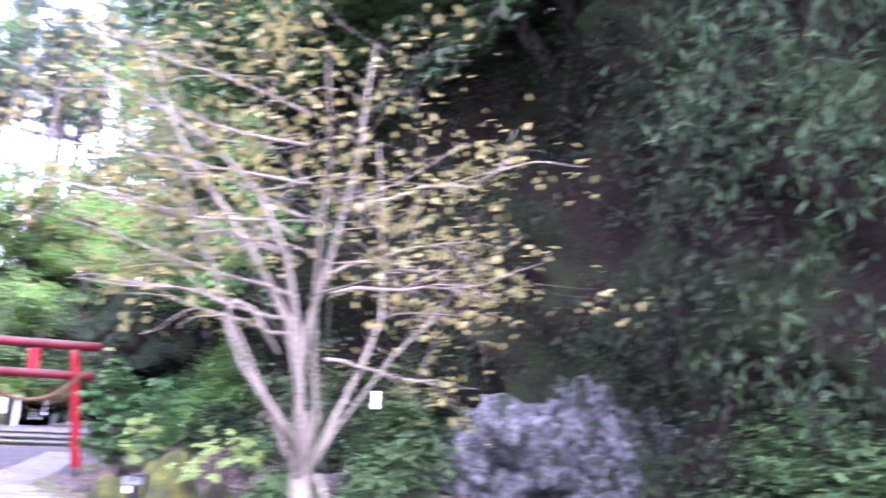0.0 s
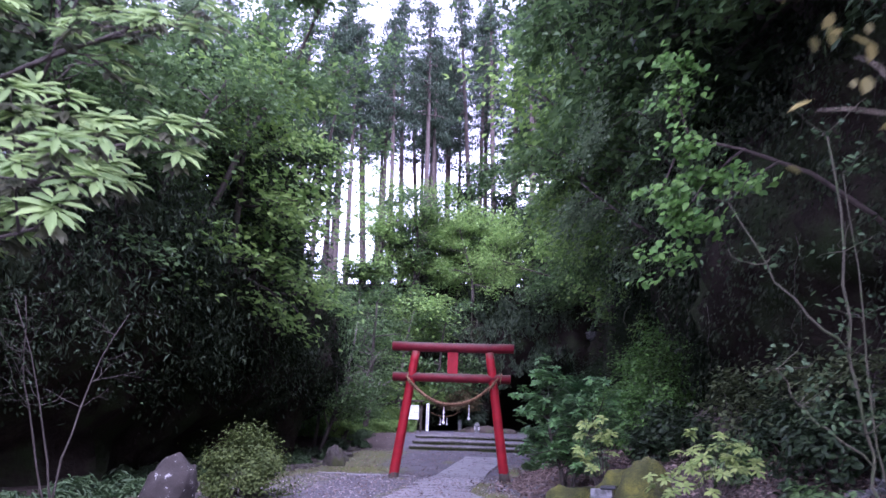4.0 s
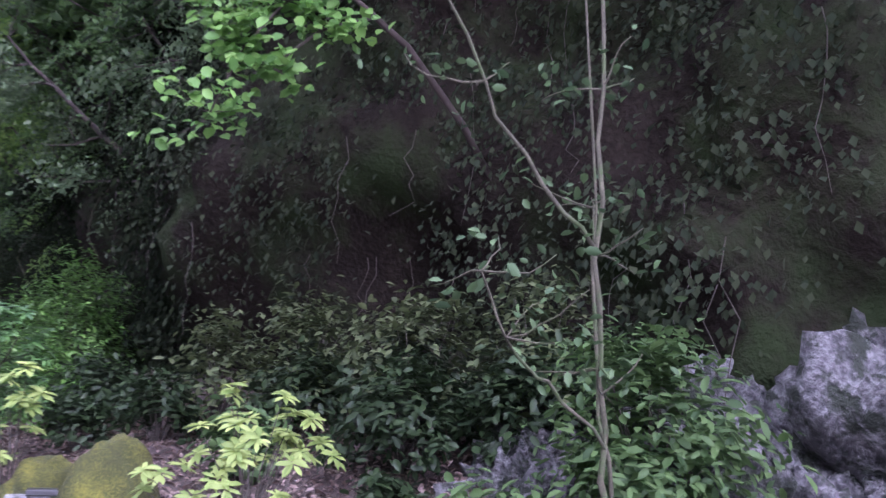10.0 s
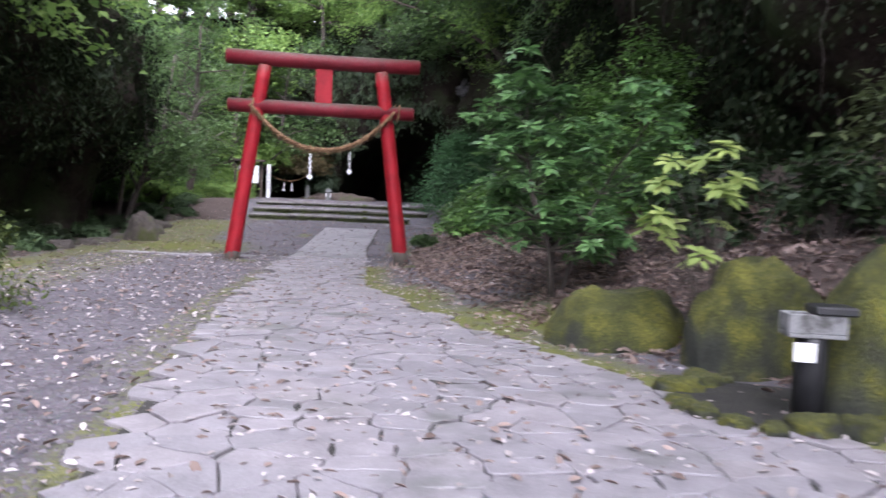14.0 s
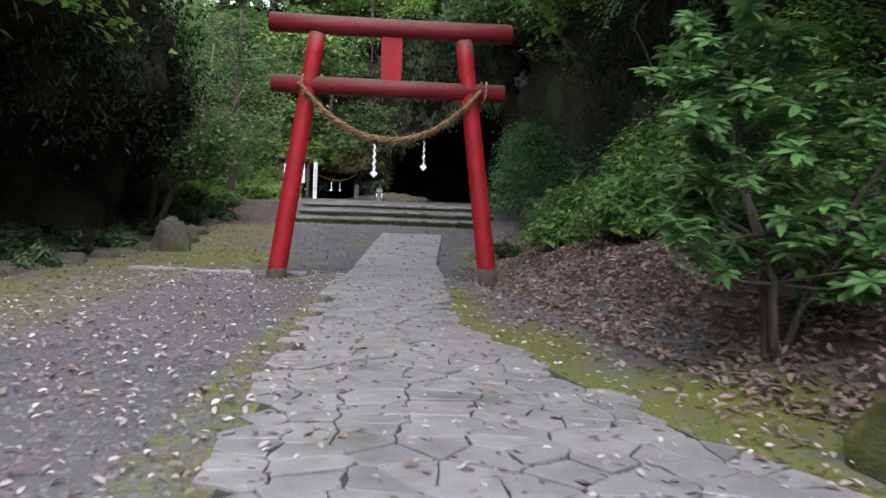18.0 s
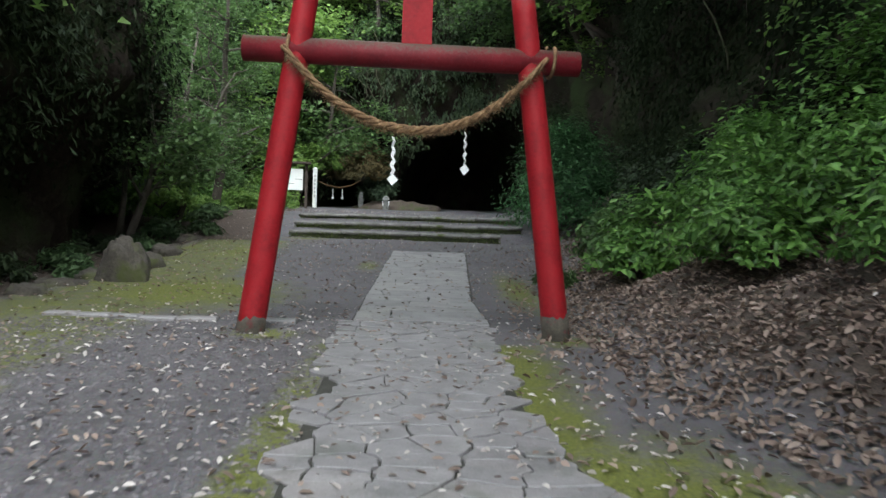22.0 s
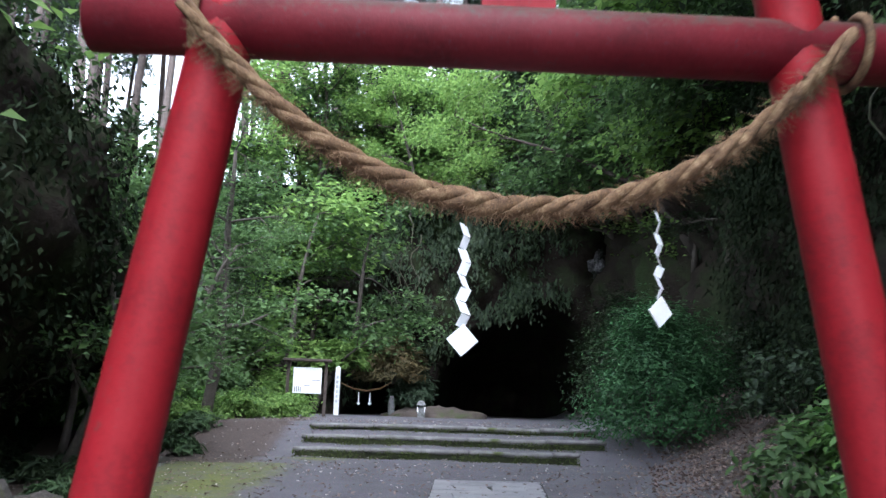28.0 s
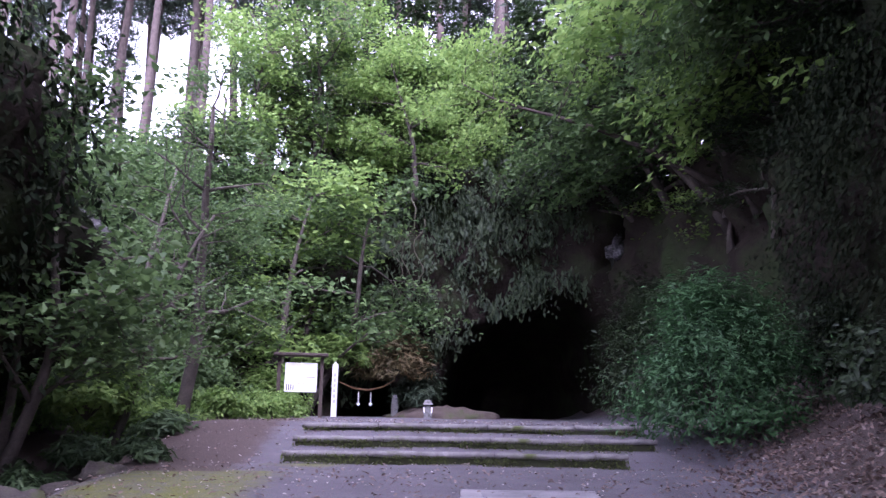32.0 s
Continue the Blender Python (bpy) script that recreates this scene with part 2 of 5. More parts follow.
OLD_WOOD = surface("weathered_log", [(0.3, (0.07, 0.064, 0.062)), (0.55, (0.18, 0.168, 0.165)), (0.8, (0.34, 0.32, 0.315))], 4, 45, 0.9, 0.8, 0.012, (0.07, 0.085, 0.025), 1.6, (0.54, 0.68))
CONCRETE = surface("lichened_concrete", [(0.3, (0.08, 0.08, 0.08)), (0.7, (0.26, 0.26, 0.26))], 6, 70, 0.9, 0.5, 0.006, (0.06, 0.06, 0.055), 7, (0.5, 0.6))
BLACK = surface("black_plastic", [(0.3, (0.008, 0.008, 0.009)), (0.7, (0.02, 0.02, 0.022))], 6, 60, 0.5, 0.1, 0.003)
SLATE = surface("slate_pipe", [(0.3, (0.3, 0.3, 0.31)), (0.7, (0.5, 0.5, 0.52))], 6, 60, 0.4, 0.1, 0.003)
INK = surface("ink", [(0.3, (0.015, 0.015, 0.02)), (0.7, (0.03, 0.03, 0.035))], 6, 60, 0.7, 0.1, 0.001)

DEEP = leafy("deep_green_leaf", (0.011, 0.022, 0.009), (0.038, 0.064, 0.023), 0.4, 0.3)
MID = leafy("green_leaf", (0.03, 0.062, 0.026), (0.13, 0.21, 0.072), 0.45, 0.45)
FRESH = leafy("fresh_green_leaf", (0.06, 0.13, 0.032), (0.26, 0.39, 0.105), 0.45, 0.52)
SILVER = leafy("grey_green_leaf", (0.055, 0.09, 0.05), (0.2, 0.27, 0.14), 0.4, 0.45)
CAMELLIA = leafy("camellia_leaf", (0.016, 0.046, 0.018), (0.135, 0.26, 0.085), 0.24, 0.28)
RHODO = leafy("whorled_leaf", (0.085, 0.15, 0.045), (0.26, 0.36, 0.12), 0.55, 0.4)
RHODO_OLD = leafy("drooping_old_leaf", (0.05, 0.055, 0.03), (0.12, 0.12, 0.07), 0.5, 0.3, (0.35, 0.2, 0.06), 0.1)
VARIEGATED = leafy("variegated_leaf", (0.1, 0.16, 0.036), (0.31, 0.38, 0.115), 0.5, 0.35)
CEDAR = leafy("cedar_needle", (0.025, 0.045, 0.028), (0.085, 0.125, 0.075), 0.6, 0.2)
TEAL = leafy("feathery_leaf", (0.018, 0.055, 0.022), (0.08, 0.18, 0.066), 0.5, 0.35)
FERN = leafy("fern_frond", (0.0264, 0.045, 0.026), (0.0791, 0.115, 0.065), 0.5, 0.35, (0.16, 0.1, 0.05), 0.12)
# ivy far darker than real leaves: the overhang's shade is in its colour
SHADED_IVY = leafy("shaded_ivy_leaf", (0.006, 0.011, 0.006), (0.02, 0.027, 0.012), 0.85, 0.2)
SHADED_IVY.node_tree.nodes["Principled BSDF"].inputs["Specular IOR Level"].default_value = 0.08
AUTUMN = leafy("yellowing_leaf", (0.08, 0.09, 0.032), (0.33, 0.28, 0.1), 0.5, 0.45, (0.48, 0.23, 0.05), 0.18)
AZALEA = leafy("azalea_leaf", (0.024, 0.042, 0.011), (0.105, 0.14, 0.034), 0.6, 0.3)
BUSH = leafy("clipped_bush_leaf", (0.022, 0.05, 0.022), (0.085, 0.135, 0.055), 0.5, 0.3)
DRY = leafy("dead_leaf", (0.05, 0.033, 0.027), (0.27, 0.2, 0.172), 0.6, 0.2, (0.48, 0.4, 0.36), 0.22)
PETAL = leafy("fallen_petal", (0.12, 0.095, 0.085), (0.55, 0.5, 0.49), 0.6, 0.2)


# ---- mesh helpers ----
class Shape:
    """Gathers vertices and faces of one mesh."""

    def __init__(self):
        self.v, self.f = [], []

    def tube(self, pts, radii, sides=8, wobble=0.0, cap=True):
        pts = [Vector(p) for p in pts]
        base = len(self.v)
        side = None
        for i, p in enumerate(pts):
            d = (pts[min(i + 1, len(pts) - 1)] - pts[max(i - 1, 0)]).normalized()
            if side is None:
                side = d.orthogonal().normalized()
            side = (side - d * side.dot(d)).normalized()
            up = d.cross(side)
            r = radii[i] if hasattr(radii, "__len__") else radii
            for k in range(sides):
                a = 2 * math.pi * k / sides
                w = 1 + wobble * (noise.noise(p * 2.3 + Vector((math.cos(a), math.sin(a), 0)))) if wobble else 1
                self.v.append(tuple(p + (side * math.cos(a) + up * math.sin(a)) * r * w))
        for i in range(len(pts) - 1):
            for k in range(sides):
                a, b = base + i * sides + k, base + i * sides + (k + 1) % sides
                self.f.append((a, b, b + sides, a + sides))
        if cap:
            self.f.append(tuple(base + k for k in reversed(range(sides))))
            self.f.append(tuple(base + (len(pts) - 1) * sides + k for k in range(sides)))
        return self

    def box(self, x0, x1, y0, y1, z0, z1, chamfer=0.0):
        c = chamfer
        b = len(self.v)
        rings = [(z0, c), (z0 + c, 0), (z1 - c, 0), (z1, c)] if c else [(z0, 0), (z1, 0)]
        for z, k in rings:
            self.v += [(x0 + k, y0 + k, z), (x1 - k, y0 + k, z), (x1 - k, y1 - k, z), (x0 + k, y1 - k, z)]
        for i in range(len(rings) - 1):
            for k in range(4):
                self.f.append((b + 4 * i + k, b + 4 * i + (k + 1) % 4, b + 4 * i + 4 + (k + 1) % 4, b + 4 * i + 4 + k))
        self.f.append((b + 3, b + 2, b + 1, b))
        t = b + 4 * (len(rings) - 1)
        self.f.append((t, t + 1, t + 2, t + 3))
        return self

    def moved(self, m):
        self.v = [tuple(m @ Vector(p)) for p in self.v]
        return self

    def mesh(self, name, mat, smooth=True):
        me = bpy.data.meshes.new(name)
        me.from_pydata(self.v, [], self.f)
        me.materials.append(mat)
        if smooth:
            me.polygons.foreach_set("use_smooth", [True] * len(me.polygons))
        me.update()
        return me


def quad_mesh(name, verts, faces, mat, smooth=False):
    """A mesh from arrays, of faces with the same number of corners."""
    me = bpy.data.meshes.new(name)
    faces = np.asarray(faces, np.int32)
    n, k = faces.shape
    me.vertices.add(len(verts))
    me.vertices.foreach_set("co", np.asarray(verts, np.float32).ravel())
    me.loops.add(n * k)
    me.loops.foreach_set("vertex_index", faces.ravel())
    me.polygons.add(n)
    me.polygons.foreach_set("loop_start", np.arange(0, n * k, k, dtype=np.int32))
    if smooth:
        me.polygons.foreach_set("use_smooth", np.ones(n, bool))
    me.materials.append(mat)
    me.update(calc_edges=True)
    me.validate()
    return me


def part(name, mesh, parent, label="", at=None):
    ob = new(name, mesh)
    ob.parent = parent
    if at is not None:
        ob.matrix_basis = at
    if label:
        ob["label"] = label
    return ob


def thing(name, label, category, m=None, group="", kind="", mesh=None):
    ob = new(name, mesh)
    if m is not None:
        ob.matrix_basis = m
    return tagged(ob, label, category, group, kind)


def unit(a):
    return a / np.maximum(np.linalg.norm(a, axis=-1, keepdims=True), 1e-9)


def leaves(name, at, mat, length, width, face=None, along=None, spread=0.8, fold=0.25, seed=1, oval=False):
    """Folded leaf blades at the given places. face: the way they turn their upper side; along: the way they point; oval: rounder blades."""
    g = np.random.default_rng(seed)
    n = len(at)
    up = np.tile((0, 0, 1.0), (n, 1)) if face is None else np.broadcast_to(face, (n, 3))
    up = unit(up + g.normal(0, spread, (n, 3)))
    d = g.normal(0, 1, (n, 3)) if along is None else np.broadcast_to(along, (n, 3)) + g.normal(0, spread * 0.5, (n, 3))
    d = unit(d - up * (d * up).sum(1, keepdims=True))
    s = np.cross(d, up)
    size = g.uniform(0.65, 1.25, (n, 1))
    ln, wd = length * size, width * size * 0.5
    a = at - d * ln * 0.5
    tip = at + d * ln * 0.5 - up * ln * 0.12
    rise = up * wd * fold
    i = np.arange(n)[:, None]
    if oval:
        low, high = at - d * ln * 0.2 + rise, at + d * ln * 0.2 + rise - up * ln * 0.03
        v = np.stack([a, low - s * wd * 0.85, high - s * wd * 0.9, tip, high + s * wd * 0.9, low + s * wd * 0.85], 1).reshape(-1, 3)
        f = np.concatenate([i * 6 + k for k in ((0, 2, 1), (0, 3, 2), (0, 4, 3), (0, 5, 4))], 1).reshape(-1, 3)
        return quad_mesh(name, v, f, mat)
    mid = at + d * ln * 0.05
    v = np.stack([a, mid - s * wd + rise, tip, mid + s * wd + rise], 1).reshape(-1, 3)
    f = np.concatenate([i * 4 + (0, 2, 1), i * 4 + (0, 3, 2)], 1).reshape(-1, 3)
    return quad_mesh(name, v, f, mat)


def clumps(g, centres, radius, per, flat=0.6):
    """Places round each centre, flattened, in an uneven number."""
    out = []
    for c in centres:
        k = int(per * g.uniform(0.4, 1.5))
        p = g.normal(0, 1, (k, 3)) * radius * g.uniform(0.6, 1.3) * (1, 1, flat)
        out.append(c + p)
    return np.concatenate(out)


# ---- plan ----
def lerp(table, y):
    return float(np.interp(y, [r[0] for r in table], [r[1] for r in table]))


PROFILE = [(-20, 0.0), (0, 0.0), (10, -0.25), (20, -0.38), (32, -0.45), (36, -0.43), (44, -0.12), (48.2, 0.08), (51.2, 0.8), (60, 0.92), (80, 1.0), (400, 1.0)]
BANK = [(-20, 5.0), (0, 4.0), (12, 2.8), (16, 1.9), (18, 1.0), (20, 0.3), (22, -0.7), (26, -1.5), (30, -2.0), (34, -2.0), (38, -1.6), (44, -0.6), (50, 0.8), (60, 2.0), (80, 2.0)]
CLIFF_R = [(-20, 10.0), (0, 9.0), (10, 8.0), (16, 6.6), (20, 5.2), (26, 3.6), (34, 3.0), (44, 3.4), (54, 4.4), (64, 4.0), (76, 3.0)]
CLIFF_L = [(-20, -16), (8, -16.0), (20, -14.6), (28, -13.2), (40, -12.5), (47, -12.4), (50, -14), (54, -18), (60, -22), (76, -28)]
SLOPE_R = [(0, 0.06), (11, 0.08), (15, 0.2), (18, 0.36), (22, 0.42), (90, 0.42)]
PATH_L = [(6, -4.2), (16, -4.7), (20, -4.95), (24, -5.15), (28, -5.25), (33.2, -5.3)]
PATH_R = [(6, 3.2), (14, 1.6), (16.5, 0.6), (18, -0.3), (19.5, -0.85), (21, -1.5), (22.7, -2.1), (24.5, -2.6), (26, -3.0), (28, -3.35), (33.2, -3.3)]
CAVE_Y = 70.0


def height(x, y):
    z = lerp(PROFILE, y)
    d = x - lerp(BANK, y)
    if d > 0:
        z += lerp(SLOPE_R, y) * min(d, 6.0) + 0.25 * noise.noise((x * 0.7, y * 0.7, 3.0)) * min(d, 1.5)
    e = -10.6 - x + 0.4 * math.sin(y * 0.35)
    if e > 0 and 12 < y < 60:
        z += -0.45 * min(1.0, e / 0.6) if e < 1.6 else -0.45 + 0.06 * min(e - 1.6, 3)
    z += 0.03 * noise.noise((x * 0.5, y * 0.5, 0.0)) + 0.012 * noise.noise((x * 2.1, y * 2.1, 5.0))
    if -9.2 < x < 0.6 and 48.0 < y < 51.6:
        z -= 0.1
    return z


def on_ground(x, y, rz=0.0, sink=0.0):
    return pose(x, y, height(x, y) - sink, 0, 0, rz)


# ---- ground ----
def build_ground():
    xs = np.unique(np.concatenate([np.linspace(-16, 9, 110), np.linspace(-60, -16, 20), np.linspace(9, 60, 20), [-900, -300, -120, 120, 300, 900]]))
    ys = np.unique(np.concatenate([np.linspace(6, 54, 200), np.linspace(-20, 6, 30), np.linspace(54, 92, 60), [-900, -300, -80, 140, 300, 900]]))
    v = np.array([(x, y, height(x, y)) for y in ys for x in xs])
    nx, ny = len(xs), len(ys)
    i = (np.arange(ny - 1)[:, None] * nx + np.arange(nx - 1)).ravel()[:, None]
    me = quad_mesh("ground", v, i + (0, 1, nx + 1, nx), GROUND, True)
    moss, litter = np.zeros(len(v)), np.zeros(len(v))
    for k, (x, y, z) in enumerate(v):
        d = x - lerp(BANK, y)
        litter[k] = min(1, max(0, 0.15 + d * 0.7)) * 0.62
        if x < -8 and y < 25:
            litter[k] = max(litter[k], 0.72 * min(1, (-8 - x) / 1.5) * min(1, (25 - y) / 3))
        m = 0.0
        for cx, cy, rx, ry, s in ((-5.42, 26, 0.24, 9, 0.44), (-2.6, 26.2, 1.1, 2.6, 0.52), (-1.4, 23.6, 1.3, 2.6, 0.55), (-8.3, 36.2, 2.6, 3.4, 0.55), (-9.6, 28, 2.0, 6, 0.5), (-8.8, 43, 1.6, 4, 0.45), (-6.2, 32.2, 0.7, 0.5, 0.6), (-2.3, 32.3, 0.7, 0.6, 0.5), (-2.3, 37.5, 0.6, 4.0, 0.5), (-5.2, 15.5, 0.9, 2.0, 0.5), (-5.3, 41, 0.4, 1.6, 0.45), (-7.6, 48, 1.2, 0.7, 0.5)):
            m = max(m, s * max(0.0, 1.25 - math.hypot((x - cx) / rx, (y - cy) / ry)))
        if 14 < y < 32:
            e, w = x - lerp(PATH_R, y), lerp(PATH_L, y) - x
            if -0.15 < e < 0.9 and y > 18:
                m = max(m, 0.6 * (1 - max(e, 0) / 1.1))
            if -0.15 < w < 0.3:
                m = max(m, 0.48 * (1 - max(w, 0) / 0.5))
        moss[k] = min(m, 0.62)
        if -10.6 < x < -7.4 and 20 < y < 47:
            moss[k] = max(moss[k], 0.42 * min(1, (x + 10.9) / 0.6) * min(1, (-7.0 - x) / 1.2))
        if x < -8.4 and 46.5 < y < 58:
            litter[k] = max(litter[k], 0.6 * min(1, (-8.4 - x) / 0.8))
        if x < -10.5 and y > 12:
            moss[k], litter[k] = 0.3, 0.7
    for name, values in (("moss", moss), ("litter", litter)):
        me.attributes.new(name, "FLOAT", "POINT").data.foreach_set("value", values.astype(np.float32))
    return thing("ground", "dark grey gravel ground with moss and leaf litter", "ground", kind="structure", mesh=me)


build_ground()


# ---- cliffs ----
def cliff(name, table, y0, y1, z1, way, label, lean=0.12, under=0.0, crest=(), rise=0.5):
    """A wall of rock along a line of the plan; way: the side on which the rock lies (+1 or -1)."""
    ys, zs = np.linspace(y0, y1, int((y1 - y0) / 0.5)), np.linspace(-1.2, z1, int(z1 / 0.45))
    share = lambda y: lerp(crest, y) if crest else 1.0
    v = []
    for z in zs:
        for y in ys:
            p = Vector((y * 0.22, z * 0.3, 1.7 * way))
            d = 1.6 * noise.fractal(p, 1.0, 2.1, 5) + 0.55 * noise.noise((y * 1.3, z * 1.0, 9.0)) + 0.3 * noise.noise((y * 3.1, z * 2.0, 5.0))
            d += lean * max(z, 0) + under * math.exp(-((z / 2.7) ** 2)) * (0.6 + 0.6 * noise.noise((y * 0.15, 0, 2.0)))
            v.append((lerp(table, y) + way * d, y + 0.3 * noise.noise((y, z * 0.9, 4.0)), z * share(y)))
    nx, ny = len(ys), len(zs)
    # the top runs back from the edge as a slope
    for r in range(1, 6):
        for k, y in enumerate(ys):
            x, yy, z = v[(ny - 1) * nx + k]
            v.append((x + way * r * r * 1.2, yy, z + rise * r * r * share(y) ** 3))
    ny += 5
    i = (np.arange(ny - 1)[:, None] * nx + np.arange(nx - 1)).ravel()[:, None]
    order = (0, 1, nx + 1, nx) if way < 0 else (0, nx, nx + 1, 1)
    me = quad_mesh(name, np.array(v), i + order, SHADED_ROCK, True)
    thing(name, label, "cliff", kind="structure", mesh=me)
    return np.array(v)


RIGHT_ROCK = cliff("cliff_east", CLIFF_R, -20, 72, 11, 1, "rock cliff overgrown with creepers, coloured dark for its shade", 0.04, 1.6)
LEFT_ROCK = cliff("cliff_west", CLIFF_L, -20, 74, 7.5, -1, "undercut rock cliff with ferns, coloured dark for its shade", -0.05, 4.0, [(-20, 1.0), (26, 1.0), (40, 0.94), (48, 0.84), (51, 0.7), (74, 0.5)], 0.06)


def mouth(x, z):
    """How far inside an opening of the rear cliff a place is: 0 at the rim, over 0 within."""
    h = 5.2 + 0.32 * min(2.6, max(-4.5, x + 0.8)) if z > 1.4 else 6.0
    a = 1 - ((abs(x + 0.8) / 4.4) ** 2.8 + (abs(z - 1.4) / h) ** 2.8) ** (1 / 2.8)
    b = 1 - math.hypot((x + 8.1) / 1.3, (z - 0.8) / 1.9)
    a += 0.07 * noise.noise((x * 0.9, z * 0.9, 7.0))
    return max(a, b * 0.5) if b > 0 else a


def cave_cliff():
    xs, zs = np.linspace(-34, 16, 150), np.linspace(-0.5, 13, 60)
    v = []
    for z in zs:
        for x in xs:
            d = 1.3 * noise.fractal((x * 0.25, z * 0.3, 11.0), 1.0, 2.1, 5) + 0.06 * z
            if x < -7:
                d -= 4.5 * min(1, (-7 - x) / 3.0) * max(0.0, 1 - z / 6.0)
            inside = mouth(x, z)
            if inside > 0:
                d += 18 * min(1.0, inside / 0.12) * min(1, 0.35 + inside)
            v.append((x, CAVE_Y + d, z))
    nx, ny = len(xs), len(zs)
    for r in range(1, 9):
        for k, x in enumerate(xs):
            v.append((x, CAVE_Y + 1 + r * 5.0, 13 + r * 0.5 + noise.noise((x * 0.2, r, 0))))
    ny += 8
    i = (np.arange(ny - 1)[:, None] * nx + np.arange(nx - 1)).ravel()[:, None]
    me = quad_mesh("cliff_north", np.array(v), i + (0, 1, nx + 1, nx), SHADED_ROCK, True)
    thing("cliff_north", "cliff with a large cave mouth and a small one, coloured dark for its shade", "cliff", kind="structure", mesh=me)
    return np.array(v)


REAR_ROCK = cave_cliff()


# ---- paving ----
def voronoi(points, keep, reach=1.6):
    """Cells round the points, by clipping a square with the half planes of the near ones."""
    out = []
    pts = np.array(points)
    for k in keep:
        c = pts[k]
        cell = [(c[0] - reach / 2, c[1] - reach / 2), (c[0] + reach / 2, c[1] - reach / 2), (c[0] + reach / 2, c[1] + reach / 2), (c[0] - reach / 2, c[1] + reach / 2)]
        d = np.hypot(*(pts - c).T)
        for j in np.argsort(d)[1:16]:
            m, n = (pts[j] + c) / 2, pts[j] - c
            nxt = []
            for a, b in zip(cell, cell[1:] + cell[:1]):
                sa, sb = (a[0] - m[0]) * n[0] + (a[1] - m[1]) * n[1], (b[0] - m[0]) * n[0] + (b[1] - m[1]) * n[1]
                if sa <= 0:
                    nxt.append(a)
                if sa * sb < 0:
                    t = sa / (sa - sb)
                    nxt.append((a[0] + t * (b[0] - a[0]), a[1] + t * (b[1] - a[1])))
            cell = nxt
            if len(cell) < 3:
                break
        if len(cell) >= 3:
            out.append((c, cell))
    return out


def stone_shape(shape, centre, cell, z, g, gap=0.007, thick=0.05, uneven=1.0):
    """One flat stone with a rounded rim."""
    c = np.array(centre)
    ring = [np.array(p) for p in cell]
    soft = []
    for a, b in zip(ring, ring[1:] + ring[:1]):
        if np.hypot(*(b - a)) > 0.05:
            soft += [a + (b - a) * 0.07, a + (b - a) * 0.5 + g.normal(0, 0.011, 2), a + (b - a) * 0.93]
        else:
            soft.append((a + b) / 2)
    if len(soft) < 3:
        return
    base = len(shape.v)
    n = len(soft)
    tilt = g.normal(0, 0.009, 2) * uneven
    for inset, dz in ((gap, -thick), (gap, -0.005 * uneven), (gap + 0.006 * uneven, 0.0)):
        for p in soft:
            d = p - c
            r = np.hypot(*d)
            q = c + d * max(0.2, (r - inset) / r)
            level = height(q[0], q[1]) - height(c[0], c[1]) if uneven < 0.5 else 0.0
            shape.v.append((q[0], q[1], z + level + dz + float(tilt @ (q - c))))
    for k in range(2):
        for i in range(n):
            shape.f.append((base + k * n + i, base + k * n + (i + 1) % n, base + (k + 1) * n + (i + 1) % n, base + (k + 1) * n + i))
    shape.f.append(tuple(base + 2 * n + i for i in range(n)))


def paving(name, label, left, right, y0, y1, step, near, lift=0.03, gap=0.008, uneven=1.0):
    """Irregular flags between two edges; those within near are stones of their own."""
    g = np.random.default_rng(3)
    pts, inside = [], []
    y = y0 - step
    while y < y1 + step:
        x = lerp(left, y) - step
        while x < lerp(right, y) + step:
            p = (x + g.uniform(-0.42, 0.42) * step, y + g.uniform(-0.3, 0.3) * step * 0.62)
            if lerp(left, p[1]) < p[0] < lerp(right, p[1]) and y0 < p[1] < y1:
                inside.append(len(pts))
            pts.append(p)
            x += step * 1.15
        y += step * 0.64
    cells = []
    for c, cell in voronoi(pts, inside):
        edge = [(min(max(x, lerp(left, y) - 0.05 + 0.035 * math.sin(y * 4.1)), lerp(right, y) + 0.06 + 0.05 * math.sin(y * 3.3)), min(y, y1)) for x, y in cell]
        cells.append((c, edge))
    bed = Shape()
    ys = np.linspace(y0, y1, 40)
    for y in ys:
        for e in (lerp(left, y) + 0.1, lerp(right, y) - 0.1):
            bed.v.append((e, y, height(e, y) + 0.012))
    for i in range(len(ys) - 1):
        bed.f.append((2 * i, 2 * i + 1, 2 * i + 3, 2 * i + 2))
    bed_ob = thing(name, label, "pavement", kind="structure", mesh=bed.mesh(name, MOSSY_JOINT))
    rest, count = Shape(), 0
    for c, cell in cells:
        z = height(c[0], c[1]) + lift + g.uniform(-0.006, 0.008) * uneven
        if near[0] < c[1] < near[1] and count < 300:
            one = Shape()
            stone_shape(one, c, cell, z, g, gap, 0.05, uneven)
            if one.f:
                part("paving_stone", one.mesh("paving_stone", PAVING, False), bed_ob)
                count += 1
        else:
            stone_shape(rest, c, cell, z, g, gap, 0.05, uneven)
    if rest.f:
        ob = part("paving_stones", rest.mesh("paving_stones", PAVING, False), bed_ob)
        ob["kind"] = "stuff"


